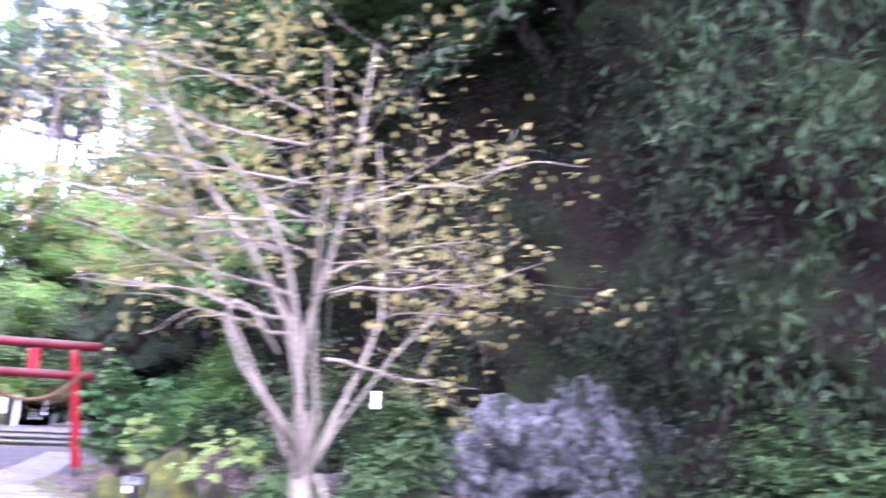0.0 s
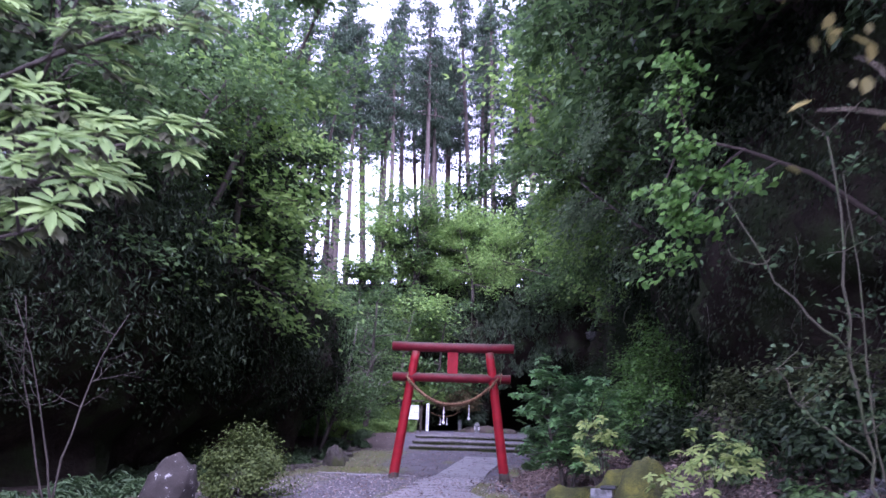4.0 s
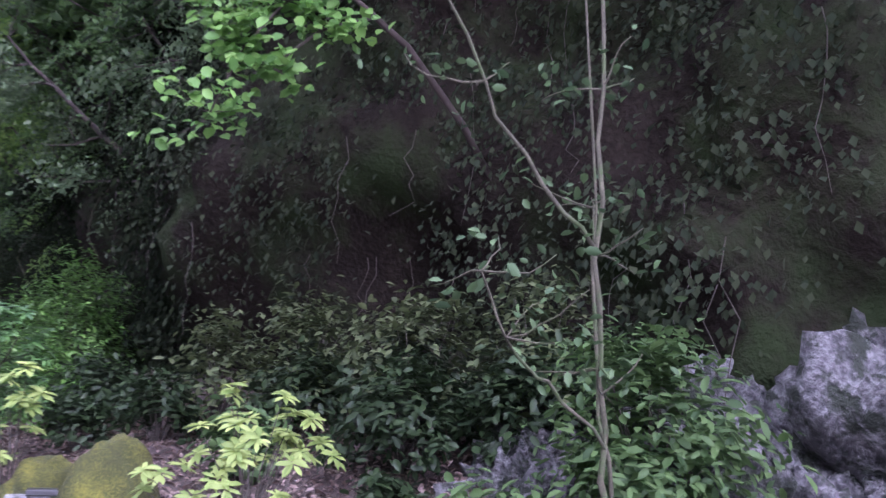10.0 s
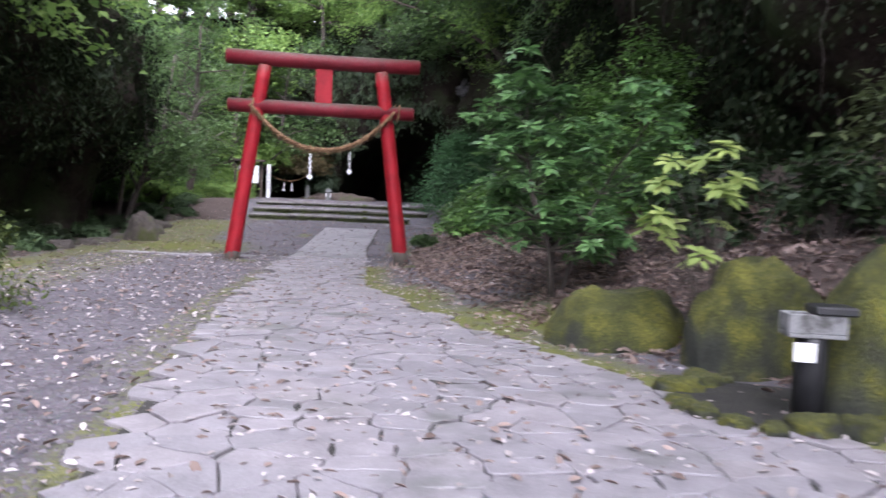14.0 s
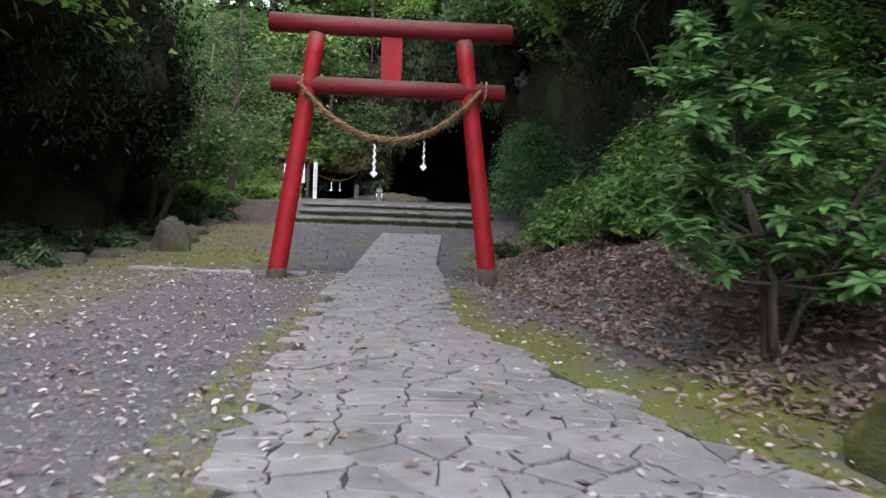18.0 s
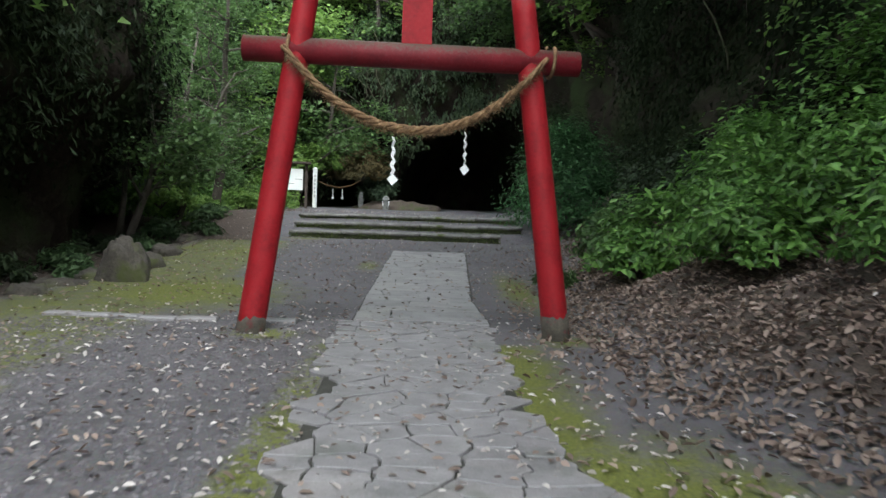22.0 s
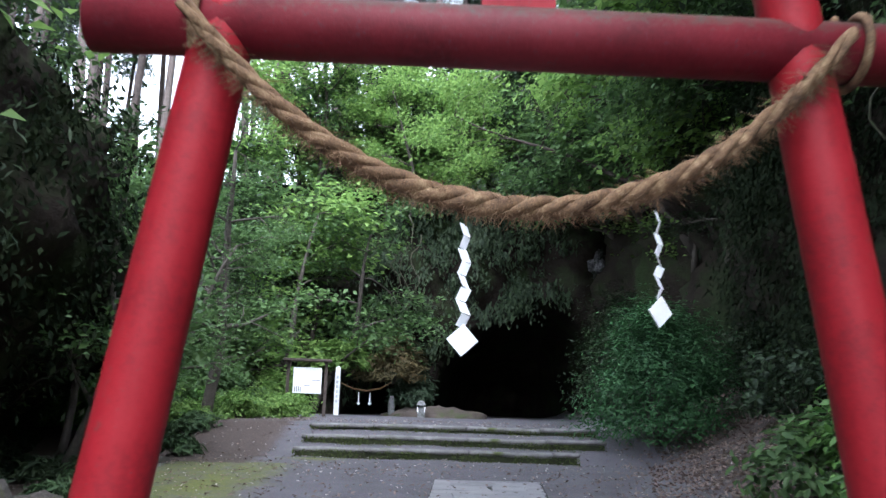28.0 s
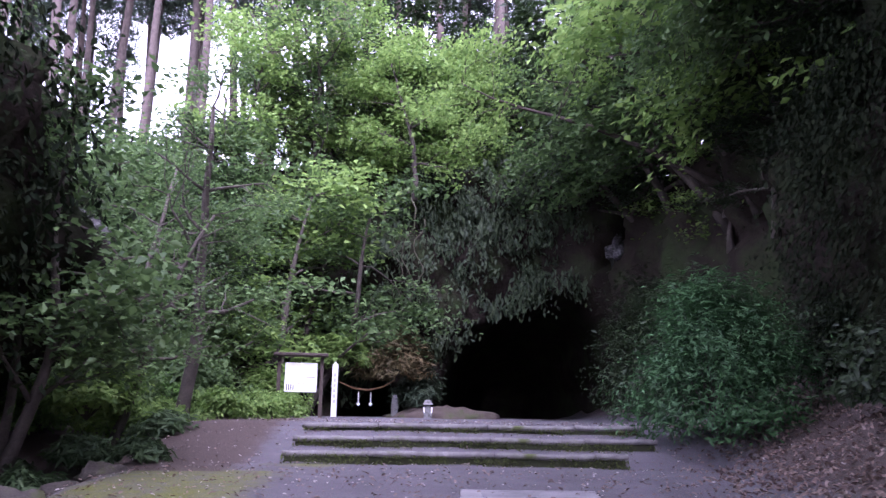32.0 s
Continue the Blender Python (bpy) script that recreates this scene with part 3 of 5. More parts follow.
def slab_strip(name, label, left, right, y0, y1):
    """A straight strip of close-laid slabs in uneven rows."""
    g = np.random.default_rng(8)
    bed = Shape()
    ys = np.linspace(y0, y1, 30)
    for y in ys:
        for e in (lerp(left, y) - 0.03, lerp(right, y) + 0.03):
            bed.v.append((e, y, height(e, y) + 0.02))
    for i in range(len(ys) - 1):
        bed.f.append((2 * i, 2 * i + 1, 2 * i + 3, 2 * i + 2))
    bed_ob = thing(name, label, "pavement", kind="structure", mesh=bed.mesh(name, MOSSY_JOINT))
    y = y0
    while y < y1:
        d = g.uniform(0.35, 0.65)
        a, b = lerp(left, y), lerp(right, y)
        cuts = [a] + sorted(a + (b - a) * (k + 0.5 + g.uniform(-0.3, 0.3)) / 3 for k in range(3 if g.uniform() < 0.6 else 2)) + [b]
        cuts[1:-1] = [c for c in cuts[1:-1] if a + 0.2 < c < b - 0.2]
        for p, q in zip(cuts, cuts[1:]):
            one = Shape()
            s, u = g.normal(0, 0.03, 2)
            cell = [(p, y), (q, y), (q + u * (q != b), min(y + d, y1)), (p + s * (p != a), min(y + d, y1))]
            c = ((p + q) / 2, y + d / 2)
            stone_shape(one, c, cell, height(c[0], c[1]) + 0.04, g, 0.0035, 0.05, 0.15)
            if one.f:
                part("paving_slab", one.mesh("paving_slab", SLAB, False), bed_ob)
        y += d


MOSSY_JOINT = surface("mossy_joint", [(0.3, (0.012, 0.011, 0.01)), (0.6, (0.032, 0.03, 0.025)), (0.8, (0.07, 0.07, 0.035))], 5, 50, 0.95, 0.8, 0.01)


# ---- torii ----
BARE_FOOT = surface("bare_wood_foot", [(0.3, (0.025, 0.022, 0.018)), (0.55, (0.06, 0.05, 0.04)), (0.8, (0.1, 0.085, 0.06))], 5, 40, 0.9, 0.6, 0.008, (0.09, 0.02, 0.02), 6, (0.55, 0.65))
TORII = pose(-4.4, 32.35, -0.45, 0, 0, 2)


def build_torii():
    t = thing("torii_gate", "red-painted wooden shrine gate with a straw rope across the path", "gate", TORII)
    for s in (-1, 1):
        p = Shape().tube([(s * (1.955 if s < 0 else 1.92) - s * 0.142 * z, 0, z) for z in np.linspace(-0.1, 4.42, 14)], [0.175 - 0.006 * z for z in np.linspace(0, 4.4, 14)], 24)
        post = part("post", p.mesh("post", RED), t)
        b = Shape().tube([(s * (1.955 if s < 0 else 1.92) - s * 0.142 * z, 0, z) for z in (-0.1, 0.0, 0.12, 0.24 + 0.06 * s)], [0.185, 0.184, 0.181, 0.179], 24)
        b.v[-24:] = [(x, y, z + 0.09 * noise.noise((7 * x, 9 * y, s)) + 0.03 * math.sin(k * 2.4)) for k, (x, y, z) in enumerate(b.v[-24:])]
        part("stained_foot", b.mesh("stained_foot", BARE_FOOT), post, "bare grey-green foot of the post")
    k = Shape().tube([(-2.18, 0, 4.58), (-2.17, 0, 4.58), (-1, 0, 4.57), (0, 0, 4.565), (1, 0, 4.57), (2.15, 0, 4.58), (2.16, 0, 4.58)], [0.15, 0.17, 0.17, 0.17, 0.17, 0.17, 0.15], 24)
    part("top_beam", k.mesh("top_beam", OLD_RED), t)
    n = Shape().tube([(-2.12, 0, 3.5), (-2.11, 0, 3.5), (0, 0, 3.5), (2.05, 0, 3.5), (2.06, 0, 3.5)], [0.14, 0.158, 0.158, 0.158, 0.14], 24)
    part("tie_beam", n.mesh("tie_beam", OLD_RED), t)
    g = Shape().box(-0.185, 0.185, -0.06, 0.06, 3.62, 4.42, 0.01)
    part("tablet", g.mesh("tablet", RED, False), t, "plain red tablet between the beams")


def rope_line(u):
    """The rope's middle line from u = -1 to 1, before the gate's pose."""
    x = 1.62 * u
    return Vector((x, -0.2 - 0.02 * (1 - u * u), 3.52 - 0.95 * (1 - abs(u) ** 2.1)))


def build_rope():
    t = thing("straw_rope", "thick twisted rice-straw rope hung from the red gate", "rope", TORII)
    us = np.linspace(-1, 1, 150)
    for k in range(3):
        pts, rad = [], []
        for u in us:
            c = rope_line(u)
            fat = 0.028 + 0.014 * (1 - abs(u) ** 1.5)
            a = u * 26 + k * 2 * math.pi / 3
            d = (rope_line(min(u + 0.01, 1)) - rope_line(max(u - 0.01, -1))).normalized()
            s = d.cross(Vector((0, 1, 0))).normalized()
            pts.append(c + (s * math.cos(a) + Vector((0, 1, 0)) * math.sin(a)) * fat * 0.62)
            rad.append(fat * 0.78)
        part("strand", Shape().tube(pts, rad, 10, 0.45).mesh("strand", STRAW), t)
    for s in (-1, 1):
        pts = [(s * 1.64 + 0.015 * a, 0.185 * math.sin(a), 3.5 + 0.185 * math.cos(a)) for a in np.linspace(0, 2 * math.pi * 1.15, 30)]
        part("knot", Shape().tube(pts, 0.024, 7, 0.2).mesh("knot", STRAW), t)
    g = np.random.default_rng(5)
    hairs = Shape()
    for _ in range(3200):
        c = rope_line(g.uniform(-0.95, 0.95))
        d = Vector(g.normal(0, 1, 3) + (0, 0, -0.6)).normalized()
        p = c + d * 0.036
        q = p + d * g.uniform(0.012, 0.075) + Vector((g.normal(0, 0.035), 0, -0.014))
        hairs.tube([p, q], [0.0022, 0.0012], 3, cap=False)
    ob = part("loose_straw", hairs.mesh("loose_straw", STRAW), t)
    ob["kind"] = "stuff"


def zigzag_paper(name, m, length, width, label, group):
    """A folded paper streamer: a cord, creased leaves that step down, and a square at the end."""
    t = thing(name, label, "paper streamer", m, group)
    part("cord", Shape().tube([(0, 0, 0.03), (0.003, 0, -length * 0.14)], 0.004, 6).mesh("cord", STRAW), t)
    z = -length * 0.12
    n = 8
    dz = length * 0.66 / n
    for k in range(n):
        s = 1 if k % 2 else -1
        p = Shape()
        w = width * (0.27 + 0.015 * k)
        tw = 0.5 + 0.35 * math.sin(k * 2.1)
        a = Vector((math.cos(tw), math.sin(tw), 0))
        e = [a * (-w * 0.5) + Vector((s * w * 0.25, 0, z)), a * (w * 0.5) + Vector((s * w * 0.25, 0, z - dz * 0.2)), a * (w * 0.5) + Vector((-s * w * 0.25, 0, z - dz * 1.15)), a * (-w * 0.5) + Vector((-s * w * 0.25, 0, z - dz * 0.95))]
        nrm = (e[1] - e[0]).cross(e[3] - e[0]).normalized() * 0.0012
        for q in e:
            p.v.append(tuple(q + nrm))
        for q in e:
            p.v.append(tuple(q - nrm))
        p.f += [(0, 1, 2, 3), (7, 6, 5, 4), (0, 4, 5, 1), (1, 5, 6, 2), (2, 6, 7, 3), (3, 7, 4, 0)]
        part("fold", p.mesh("fold", PAPER, False), t)
        z -= dz
    h = width * 0.72
    sq = Shape().box(-h / 2, h / 2, -0.003, 0.003, -h / 2, h / 2)
    sq.moved(Matrix.Translation((0, -0.004, z - h * 0.6)) @ pose(0, 0, 0, 8, 47, 12))
    part("square", sq.mesh("square", PAPER, False), t)
    return t


build_torii()
build_rope()
for x, turn in ((-0.25, 0), (0.63, 25)):
    u = x / 1.62
    c = TORII @ (rope_line(u) - Vector((0, 0, 0.015 if x < 0 else 0.05)))
    zigzag_paper("paper_streamer", Matrix.Translation(c) @ pose(0, 0, 0, 0, 0, turn), 0.71 if x < 0 else 0.61, 0.14, "white zigzag paper streamer hanging from the straw rope", "streamers on the rope")


# ---- trees and shrubs ----
BANK_LEAF = leafy("bank_bush_leaf", (0.012, 0.042, 0.01), (0.18, 0.33, 0.08), 0.26, 0.42)

GREY_BARK = surface("grey_bark", [(0.3, (0.027, 0.025, 0.016)), (0.55, (0.07, 0.064, 0.04)), (0.8, (0.16, 0.148, 0.1))], 6, 50, 0.9, 0.8, 0.01, (0.05, 0.07, 0.025), 4.0, (0.5, 0.62))


HANGING = leafy("hanging_fern", (0.012, 0.024, 0.011), (0.055, 0.08, 0.036), 0.5, 0.3)


def limbs(g, start, way, length, radius, depth, shape, tips, bend=0.25, droop=0.0, forks=(2, 4)):
    """A branch with its forks; tips gathers the ends and the places along the thin ones."""
    pts, rad = [Vector(start)], [radius]
    d = Vector(way).normalized()
    n = 5
    for i in range(n):
        d = (d + Vector(g.normal(0, bend, 3)) * 0.5 + Vector((0, 0, -droop))).normalized()
        pts.append(pts[-1] + d * length / n)
        rad.append(radius * (1 - 0.6 * (i + 1) / n))
    shape.tube(pts, rad, 8 if depth > 1 else 5, 0.15 if radius > 0.04 else 0)
    if depth == 0:
        tips += [tuple(p) for p in pts[2:]]
        return
    for _ in range(int(g.integers(forks[0], forks[1] + 1))):
        k = int(g.integers(2, n + 1))
        side = Vector(g.normal(0, 1, 3))
        side = (side - d * side.dot(d)).normalized()
        w = (d * g.uniform(0.4, 1.0) + side * g.uniform(0.5, 1.0)).normalized()
        limbs(g, pts[k], w, length * g.uniform(0.45, 0.75), rad[k] * 0.65, depth - 1, shape, tips, bend, droop, forks)
    tips.append(tuple(pts[-1]))


def broadleaf(name, label, m, tall, spread, mat, leaf, per, seed, bark=None, lean=(0, 0), stems=1, first=0.3, group="", clump=0.3, face=None, thick=1.0):
    """A leafy tree or large shrub: a tapered trunk with limbs and a crown of many leaves in loose clumps."""
    g = np.random.default_rng(seed)
    wood, tips = Shape(), []
    for s in range(stems):
        off = Vector((g.normal(0, 0.08), g.normal(0, 0.08), 0)) * (stems > 1)
        way = Vector((lean[0] + g.normal(0, 0.12) * (1 + (stems > 1)), lean[1] + g.normal(0, 0.12) * (1 + (stems > 1)), 1))
        pts, n = [off - Vector((0, 0, 0.15))], 8
        d = way.normalized()
        for i in range(n):
            d = (d + Vector(g.normal(0, 0.09, 3))).normalized()
            pts.append(pts[-1] + d * tall * 0.9 / n)
        r0 = thick * (tall * 0.016 / math.sqrt(stems) + 0.015)
        rad = [r0 * (1.25 if i == 0 else 1 - 0.75 * i / n) for i in range(n + 1)]
        wood.tube(pts, rad, 10, 0.2)
        for i in range(1, n + 1):
            if i / n < first:
                continue
            for _ in range(2):
                a = g.uniform(0, 2 * math.pi)
                limbs(g, pts[i], (math.cos(a), math.sin(a), g.uniform(0.1, 0.7)), spread * g.uniform(0.5, 0.95) * (1.1 - 0.4 * i / n), rad[i] * 0.55, 1, wood, tips, 0.35)
    tips = np.array(tips)
    at = clumps(g, tips, clump, per, 0.22)
    t = thing(name, label, "shrub" if "shrub" in name or "bush" in name else "tree", m, group)
    part("trunk", wood.mesh("trunk", bark or BARK), t)
    part("crown", leaves("crown", at, mat, leaf[0], leaf[1], face, None, 0.42, seed=seed), t)
    return t


def cedar(name, label, m, tall, seed, group=""):
    """A tall straight conifer, bare below, with drooping tufts above."""
    g = np.random.default_rng(seed)
    wood = Shape()
    r0 = tall * 0.0085 + 0.06
    bow = g.normal(0, 0.25, 2)
    pts = [(bow[0] * math.sin(2 * k / 9), bow[1] * math.sin(2 * k / 9), tall * k / 9 - 0.4) for k in range(10)]
    wood.tube(pts, [r0 * (1 - 0.085 * k) for k in range(10)], 9, 0.08)
    tufts = []
    for _ in range(int(tall * 3.0)):
        h = g.uniform(0.58, 0.99) * tall
        a, reach = g.uniform(0, 2 * math.pi), (1.05 - h / tall) * tall * 0.17 + 0.7
        reach *= g.uniform(0.4, 1.1)
        p = Vector((math.cos(a) * reach, math.sin(a) * reach, h - reach * 0.25))
        wood.tube([(0, 0, h), tuple(p * 0.5 + Vector((0, 0, h * 0.5 + 0.1))), tuple(p)], [0.035, 0.02, 0.008], 4)
        tufts += [tuple(Vector((0, 0, h)).lerp(p, f)) for f in (0.45, 0.7, 0.9, 1.05)]
    at = clumps(g, np.array(tufts), 0.34, 15, 0.5)
    t = thing(name, label, "tree", m, group)
    part("trunk", wood.mesh("trunk", CEDAR_BARK), t)
    part("crown", leaves("crown", at, CEDAR, 0.4, 0.095, along=(0, 0, -0.7), spread=0.9, seed=seed), t)
    return t


def low_bush(name, label, m, size, mat, leaf, count, seed, category="shrub", group="", twigs=14):
    """A rounded, uneven bush: twigs from the base and leaves in clumps over its outside."""
    g = np.random.default_rng(seed)
    wood, ends = Shape(), []
    sx, sy, sz = size
    for _ in range(twigs * 3):
        a, e = g.uniform(0, 2 * math.pi), g.uniform(0.15, 1.5)
        r = g.uniform(0.6, 1.0)
        p = Vector((math.cos(a) * math.cos(e) * sx * r, math.sin(a) * math.cos(e) * sy * r, math.sin(e) * sz * r))
        if len(ends) % 3 == 0:
            wood.tube([(0, 0, -0.12), tuple(p * 0.5 + Vector((0, 0, 0.08))), tuple(p)], [0.016, 0.01, 0.004], 5)
        ends.append(tuple(p))
    at = clumps(g, np.array(ends), 0.135 * (sx + sz) / 2, count / len(ends), 0.8)
    at = at[at[:, 2] > 0.01]
    t = thing(name, label, category, m, group)
    part("stem", wood.mesh("stem", BARK), t)
    out = unit(at - (0, 0, sz * 0.2))
    part("foliage", leaves("foliage", at, mat, leaf[0], leaf[1], out * 0.8 + (0, 0, 0.8), None, 0.5, seed=seed, oval=leaf[0] < 0.2 and leaf[1] > 0.06), t)
    return t


def whorl_leaves(name, centres, ways, mat, length, width, count, open_by, seed):
    """Rosettes: long leaves in a ring round each shoot's end."""
    g = np.random.default_rng(seed)
    at, face, along = [], [], []
    for c, w in zip(centres, ways):
        w = Vector(w).normalized()
        s = w.orthogonal().normalized()
        u = w.cross(s)
        a0 = g.uniform(0, 6)
        for k in range(count):
            a = a0 + 2 * math.pi * k / count + g.normal(0, 0.15)
            d = ((s * math.cos(a) + u * math.sin(a)) * open_by + w * (1 - open_by) * g.uniform(0.5, 1.3)).normalized()
            if open_by > 1:
                d = (s * math.cos(a) * 0.4 + u * math.sin(a) * 0.4 + Vector((0, 0, -1))).normalized()
            ln = length * g.uniform(0.8, 1.15)
            at.append(tuple(Vector(c) + d * ln * 0.5))
            along.append(tuple(d))
            face.append(tuple(w + Vector((0, 0, 0.5))))
    return leaves(name, np.array(at), mat, length, width, np.array(face), np.array(along), 0.12, 0.2, seed, True)


def rosette_shrub(name, label, m, shoots, spread, tall, mat, length, width, seed, old=False, trunk=0.05, category="shrub", lean=(0, 0, 0), count=8):
    """A shrub whose leaves stand in rosettes at the ends of its shoots."""
    g = np.random.default_rng(seed)
    wood, ends, ways = Shape(), [], []
    for k in range(shoots):
        a, e = g.uniform(0, 2 * math.pi), g.uniform(0.5, 1.35)
        p = Vector((math.cos(a) * math.cos(e) * spread, math.sin(a) * math.cos(e) * spread, math.sin(e) * tall)) * g.uniform(0.75, 1.05)
        p += Vector(lean) * (p.z / tall)
        mid = Vector((p.x * 0.35, p.y * 0.35, p.z * 0.6))
        wood.tube([(0, 0, -0.15), tuple(mid), tuple(p)], [trunk, trunk * 0.6, trunk * 0.25], 6)
        ends.append(tuple(p))
        ways.append(tuple((p - mid).normalized() * 0.5 + Vector((g.normal(-0.15, 0.45), g.normal(-0.55, 0.35), 0.5))))
    t = thing(name, label, category, m)
    part("stem", wood.mesh("stem", BARK), t)
    part("young_leaves", whorl_leaves("young_leaves", ends, ways, mat, length, width, count, 0.6, seed), t)
    if old:
        part("drooping_leaves", whorl_leaves("drooping_leaves", [(x, y, z - 0.05) for x, y, z in ends], ways, RHODO_OLD, length * 0.95, width, count, 1.2, seed + 1), t, "older leaves hanging below the whorls")
    return t


def glossy_shrub(m):
    """A forked evergreen whose leaves stand in whorls at the twig ends."""
    g = np.random.default_rng(61)
    wood, tips = Shape(), []
    for lean in ((-0.32, -0.1), (-0.08, 0.12), (0.14, -0.1), (-0.05, -0.3)):
        pts, d = [Vector((g.normal(0, 0.05), g.normal(0, 0.05), -0.15))], Vector((lean[0], lean[1], 1)).normalized()
        for k in range(7):
            d = (d + Vector(g.normal(0, 0.13, 3))).normalized()
            pts.append(pts[-1] + d * 0.42)
        rad = [0.042 - 0.0045 * k for k in range(8)]
        wood.tube(pts, rad, 8, 0.2)
        for k in range(2, 8):
            for _ in range(4):
                a = g.uniform(0, 2 * math.pi)
                limbs(g, pts[k], (math.cos(a), math.sin(a), g.uniform(0.0, 0.8)), g.uniform(0.45, 0.85) * (1.2 - 0.07 * k), rad[k] * 0.5, 1, wood, tips, 0.3, 0.0, (2, 3))
    tips = np.array(tips)
    tips = tips[g.permutation(len(tips))[:820]]
    ways = [(g.normal(0, 0.4), g.normal(-0.2, 0.4), 0.8) for _ in tips]
    t = thing("camellia_shrub", "glossy green shrub growing from the leaf litter", "shrub", m)
    part("stem", wood.mesh("stem", BARK), t)
    part("foliage", whorl_leaves("foliage", [tuple(p) for p in tips], ways, CAMELLIA, 0.19, 0.07, 7, 0.72, 61), t)
    return t


def boulder(name, label, m, size, mat, seed, rough=0.22, group="", category="boulder", detail=3, block=0.78, taper=0.0):
    bm = bmesh.new()
    bmesh.ops.create_icosphere(bm, subdivisions=detail + 1, radius=1)
    for v in bm.verts:
        p = v.co.copy()
        k = 1 + rough * noise.fractal(p * 1.3 + Vector((seed, 0, 0)), 1.0, 2.0, 4) + rough * 0.5 * noise.noise(p * 4 + Vector((0, seed, 0))) + rough * 0.25 * noise.noise(p * 11 + Vector((seed, seed, 0))) + (rough * 0.25 * noise.noise(p * 9) if rough > 0.3 else 0)
        q = Vector([math.copysign(abs(c) ** block, c) for c in p]) * 0.92
        f = 1 - taper * max(p.z, 0) ** 1.5
        v.co = Vector((q.x * size[0] * f, q.y * size[1] * f, q.z * size[2])) * k
    me = bpy.data.meshes.new(name)
    bm.to_mesh(me)
    bm.free()
    me.materials.append(mat)
    me.polygons.foreach_set("use_smooth", [True] * len(me.polygons))
    return thing(name, label, category, m, group, mesh=me)


def scatter(name, label, category, at, mat, length, width, spread=0.35, seed=1):
    return thing(name, label, category, kind="stuff", mesh=leaves(name, at, mat, length, width, None, None, spread, 0.35, seed, True))


# the far forest on the hill and the flanks
g = np.random.default_rng(21)
CEDARS = [cedar("cedar_tree", "tall straight cedar with a bare reddish trunk", pose(-200, 200, -60), h, 30 + i, "cedars on the hill") for i, h in enumerate((30, 34, 27))]
spots = []
for _ in range(4000):
    x, y = g.uniform(-46, 28), g.uniform(66, 98)
    if x > -9 and y < 77 or x < -9 and y < 71:
        continue
    if all((x - a) ** 2 + (y - b) ** 2 > 3.3 ** 2 for a, b in spots):
        spots.append((x, y))
    if len(spots) > 95:
        break


def hill(x, y):
    return 12.6 + 0.1 * max(0.0, y - 71)


for k, (x, y) in enumerate(spots):
    src = CEDARS[k % 3]
    m = pose(x, y, hill(x, y) - 0.6, g.normal(0, 1.5), g.normal(0, 1.5), g.uniform(0, 360))
    if k < 3:
        CEDARS[k].matrix_basis = m
    else:
        copy_thing(src, m)

FAR = []
for i, (mat, tall, word, leaf, per) in enumerate(((MID, 9, "green", (0.26, 0.15), 24), (FRESH, 8, "fresh light green", (0.25, 0.15), 18), (DEEP, 10, "dark green", (0.27, 0.14), 26), (MID, 6.5, "green", (0.18, 0.1), 22), (DEEP, 7, "dark drooping", (0.3, 0.09), 28), (FRESH, 11, "pale spring green", (0.26, 0.16), 14), (MID, 8, "deep green", (0.22, 0.13), 26), (MID, 17, "high green", (0.27, 0.16), 17), (FRESH, 13, "bright layered", (0.24, 0.15), 24), (SILVER, 9, "grey-green", (0.24, 0.13), 22))):
    FAR.append(broadleaf("broadleaf_tree", f"slender broadleaf tree with {word} foliage", pose(-100, 100, -50), tall, (3.2 if i in (7, 8) else tall * 0.34), mat, leaf, per, 50 + i, clump=0.55, group="woodland trees", first=0.58 if i in (7, 8) else 0.25, thick=0.6 if i in (7, 8) else 1.0, bark=DARK_WOOD if i == 8 else None))
# kind, x, y, z, size
WOODS = [(1, -8.0, 70.9, 10.5, 0.75), (5, -10.2, 70.8, 9.6, 0.7), (1, -13.0, 70.8, 8.5, 0.8), (6, -10.8, 66, 0.9, 1.35), (1, -11.6, 64.5, 0.9, 1.4), (5, -13.4, 68, 0.9, 1.15), (1, -8.8, 70.6, 7.0, 0.9), (6, -13.6, 56.5, 0.9, 1.0), (0, -15.6, 60.5, 1.0, 0.95), (6, -12.8, 46.5, 0.0, 0.9), (1, -13.8, 63, 1.0, 0.9), (3, -16.5, 58, 1.0, 1.5), (3, -19.5, 61, 0.9, 1.7), (3, -22.5, 60, 0.9, 1.7),
         (5, -10, 71.5, 11.5, 0.9), (1, -7.5, 71.5, 12.5, 0.9), (0, -4, 73, 13.0, 0.9), (2, 0, 74, 13.0, 1.0), (1, 4.9, 66, 8.5, 0.9), (1, 5.4, 61, 7.5, 0.9), (6, 2.5, 71, 10.5, 0.9), (2, -5, 79, 13.0, 1.3), (2, 4, 80, 13.0, 1.4), (6, -20, 66, 0.9, 1.2),
         (0, -24, 66, 0.9, 1.6), (0, -28, 58, 5.0, 1.2), (0, -14, 5, 0.0, 1.3), (2, -13, -6, 0.0, 1.3), (2, 3, -14, 0.0, 1.3), (0, -7, -12, 0.0, 1.3), (2, 12, -10, 6.0, 1.1), (6, -13.4, 34, 5.0, 0.7), (3, -13.2, 38, 5.2, 0.8), (6, -13.3, 42, 5.0, 0.7), (3, -13.8, 46, 4.6, 0.75),
         (8, -11.5, 66, 0.9, 1.3), (8, -9.4, 69.2, 0.9, 1.25), (7, -13.5, 64, 0.9, 1.05), (8, -7.4, 71.5, 12.4, 0.8)]
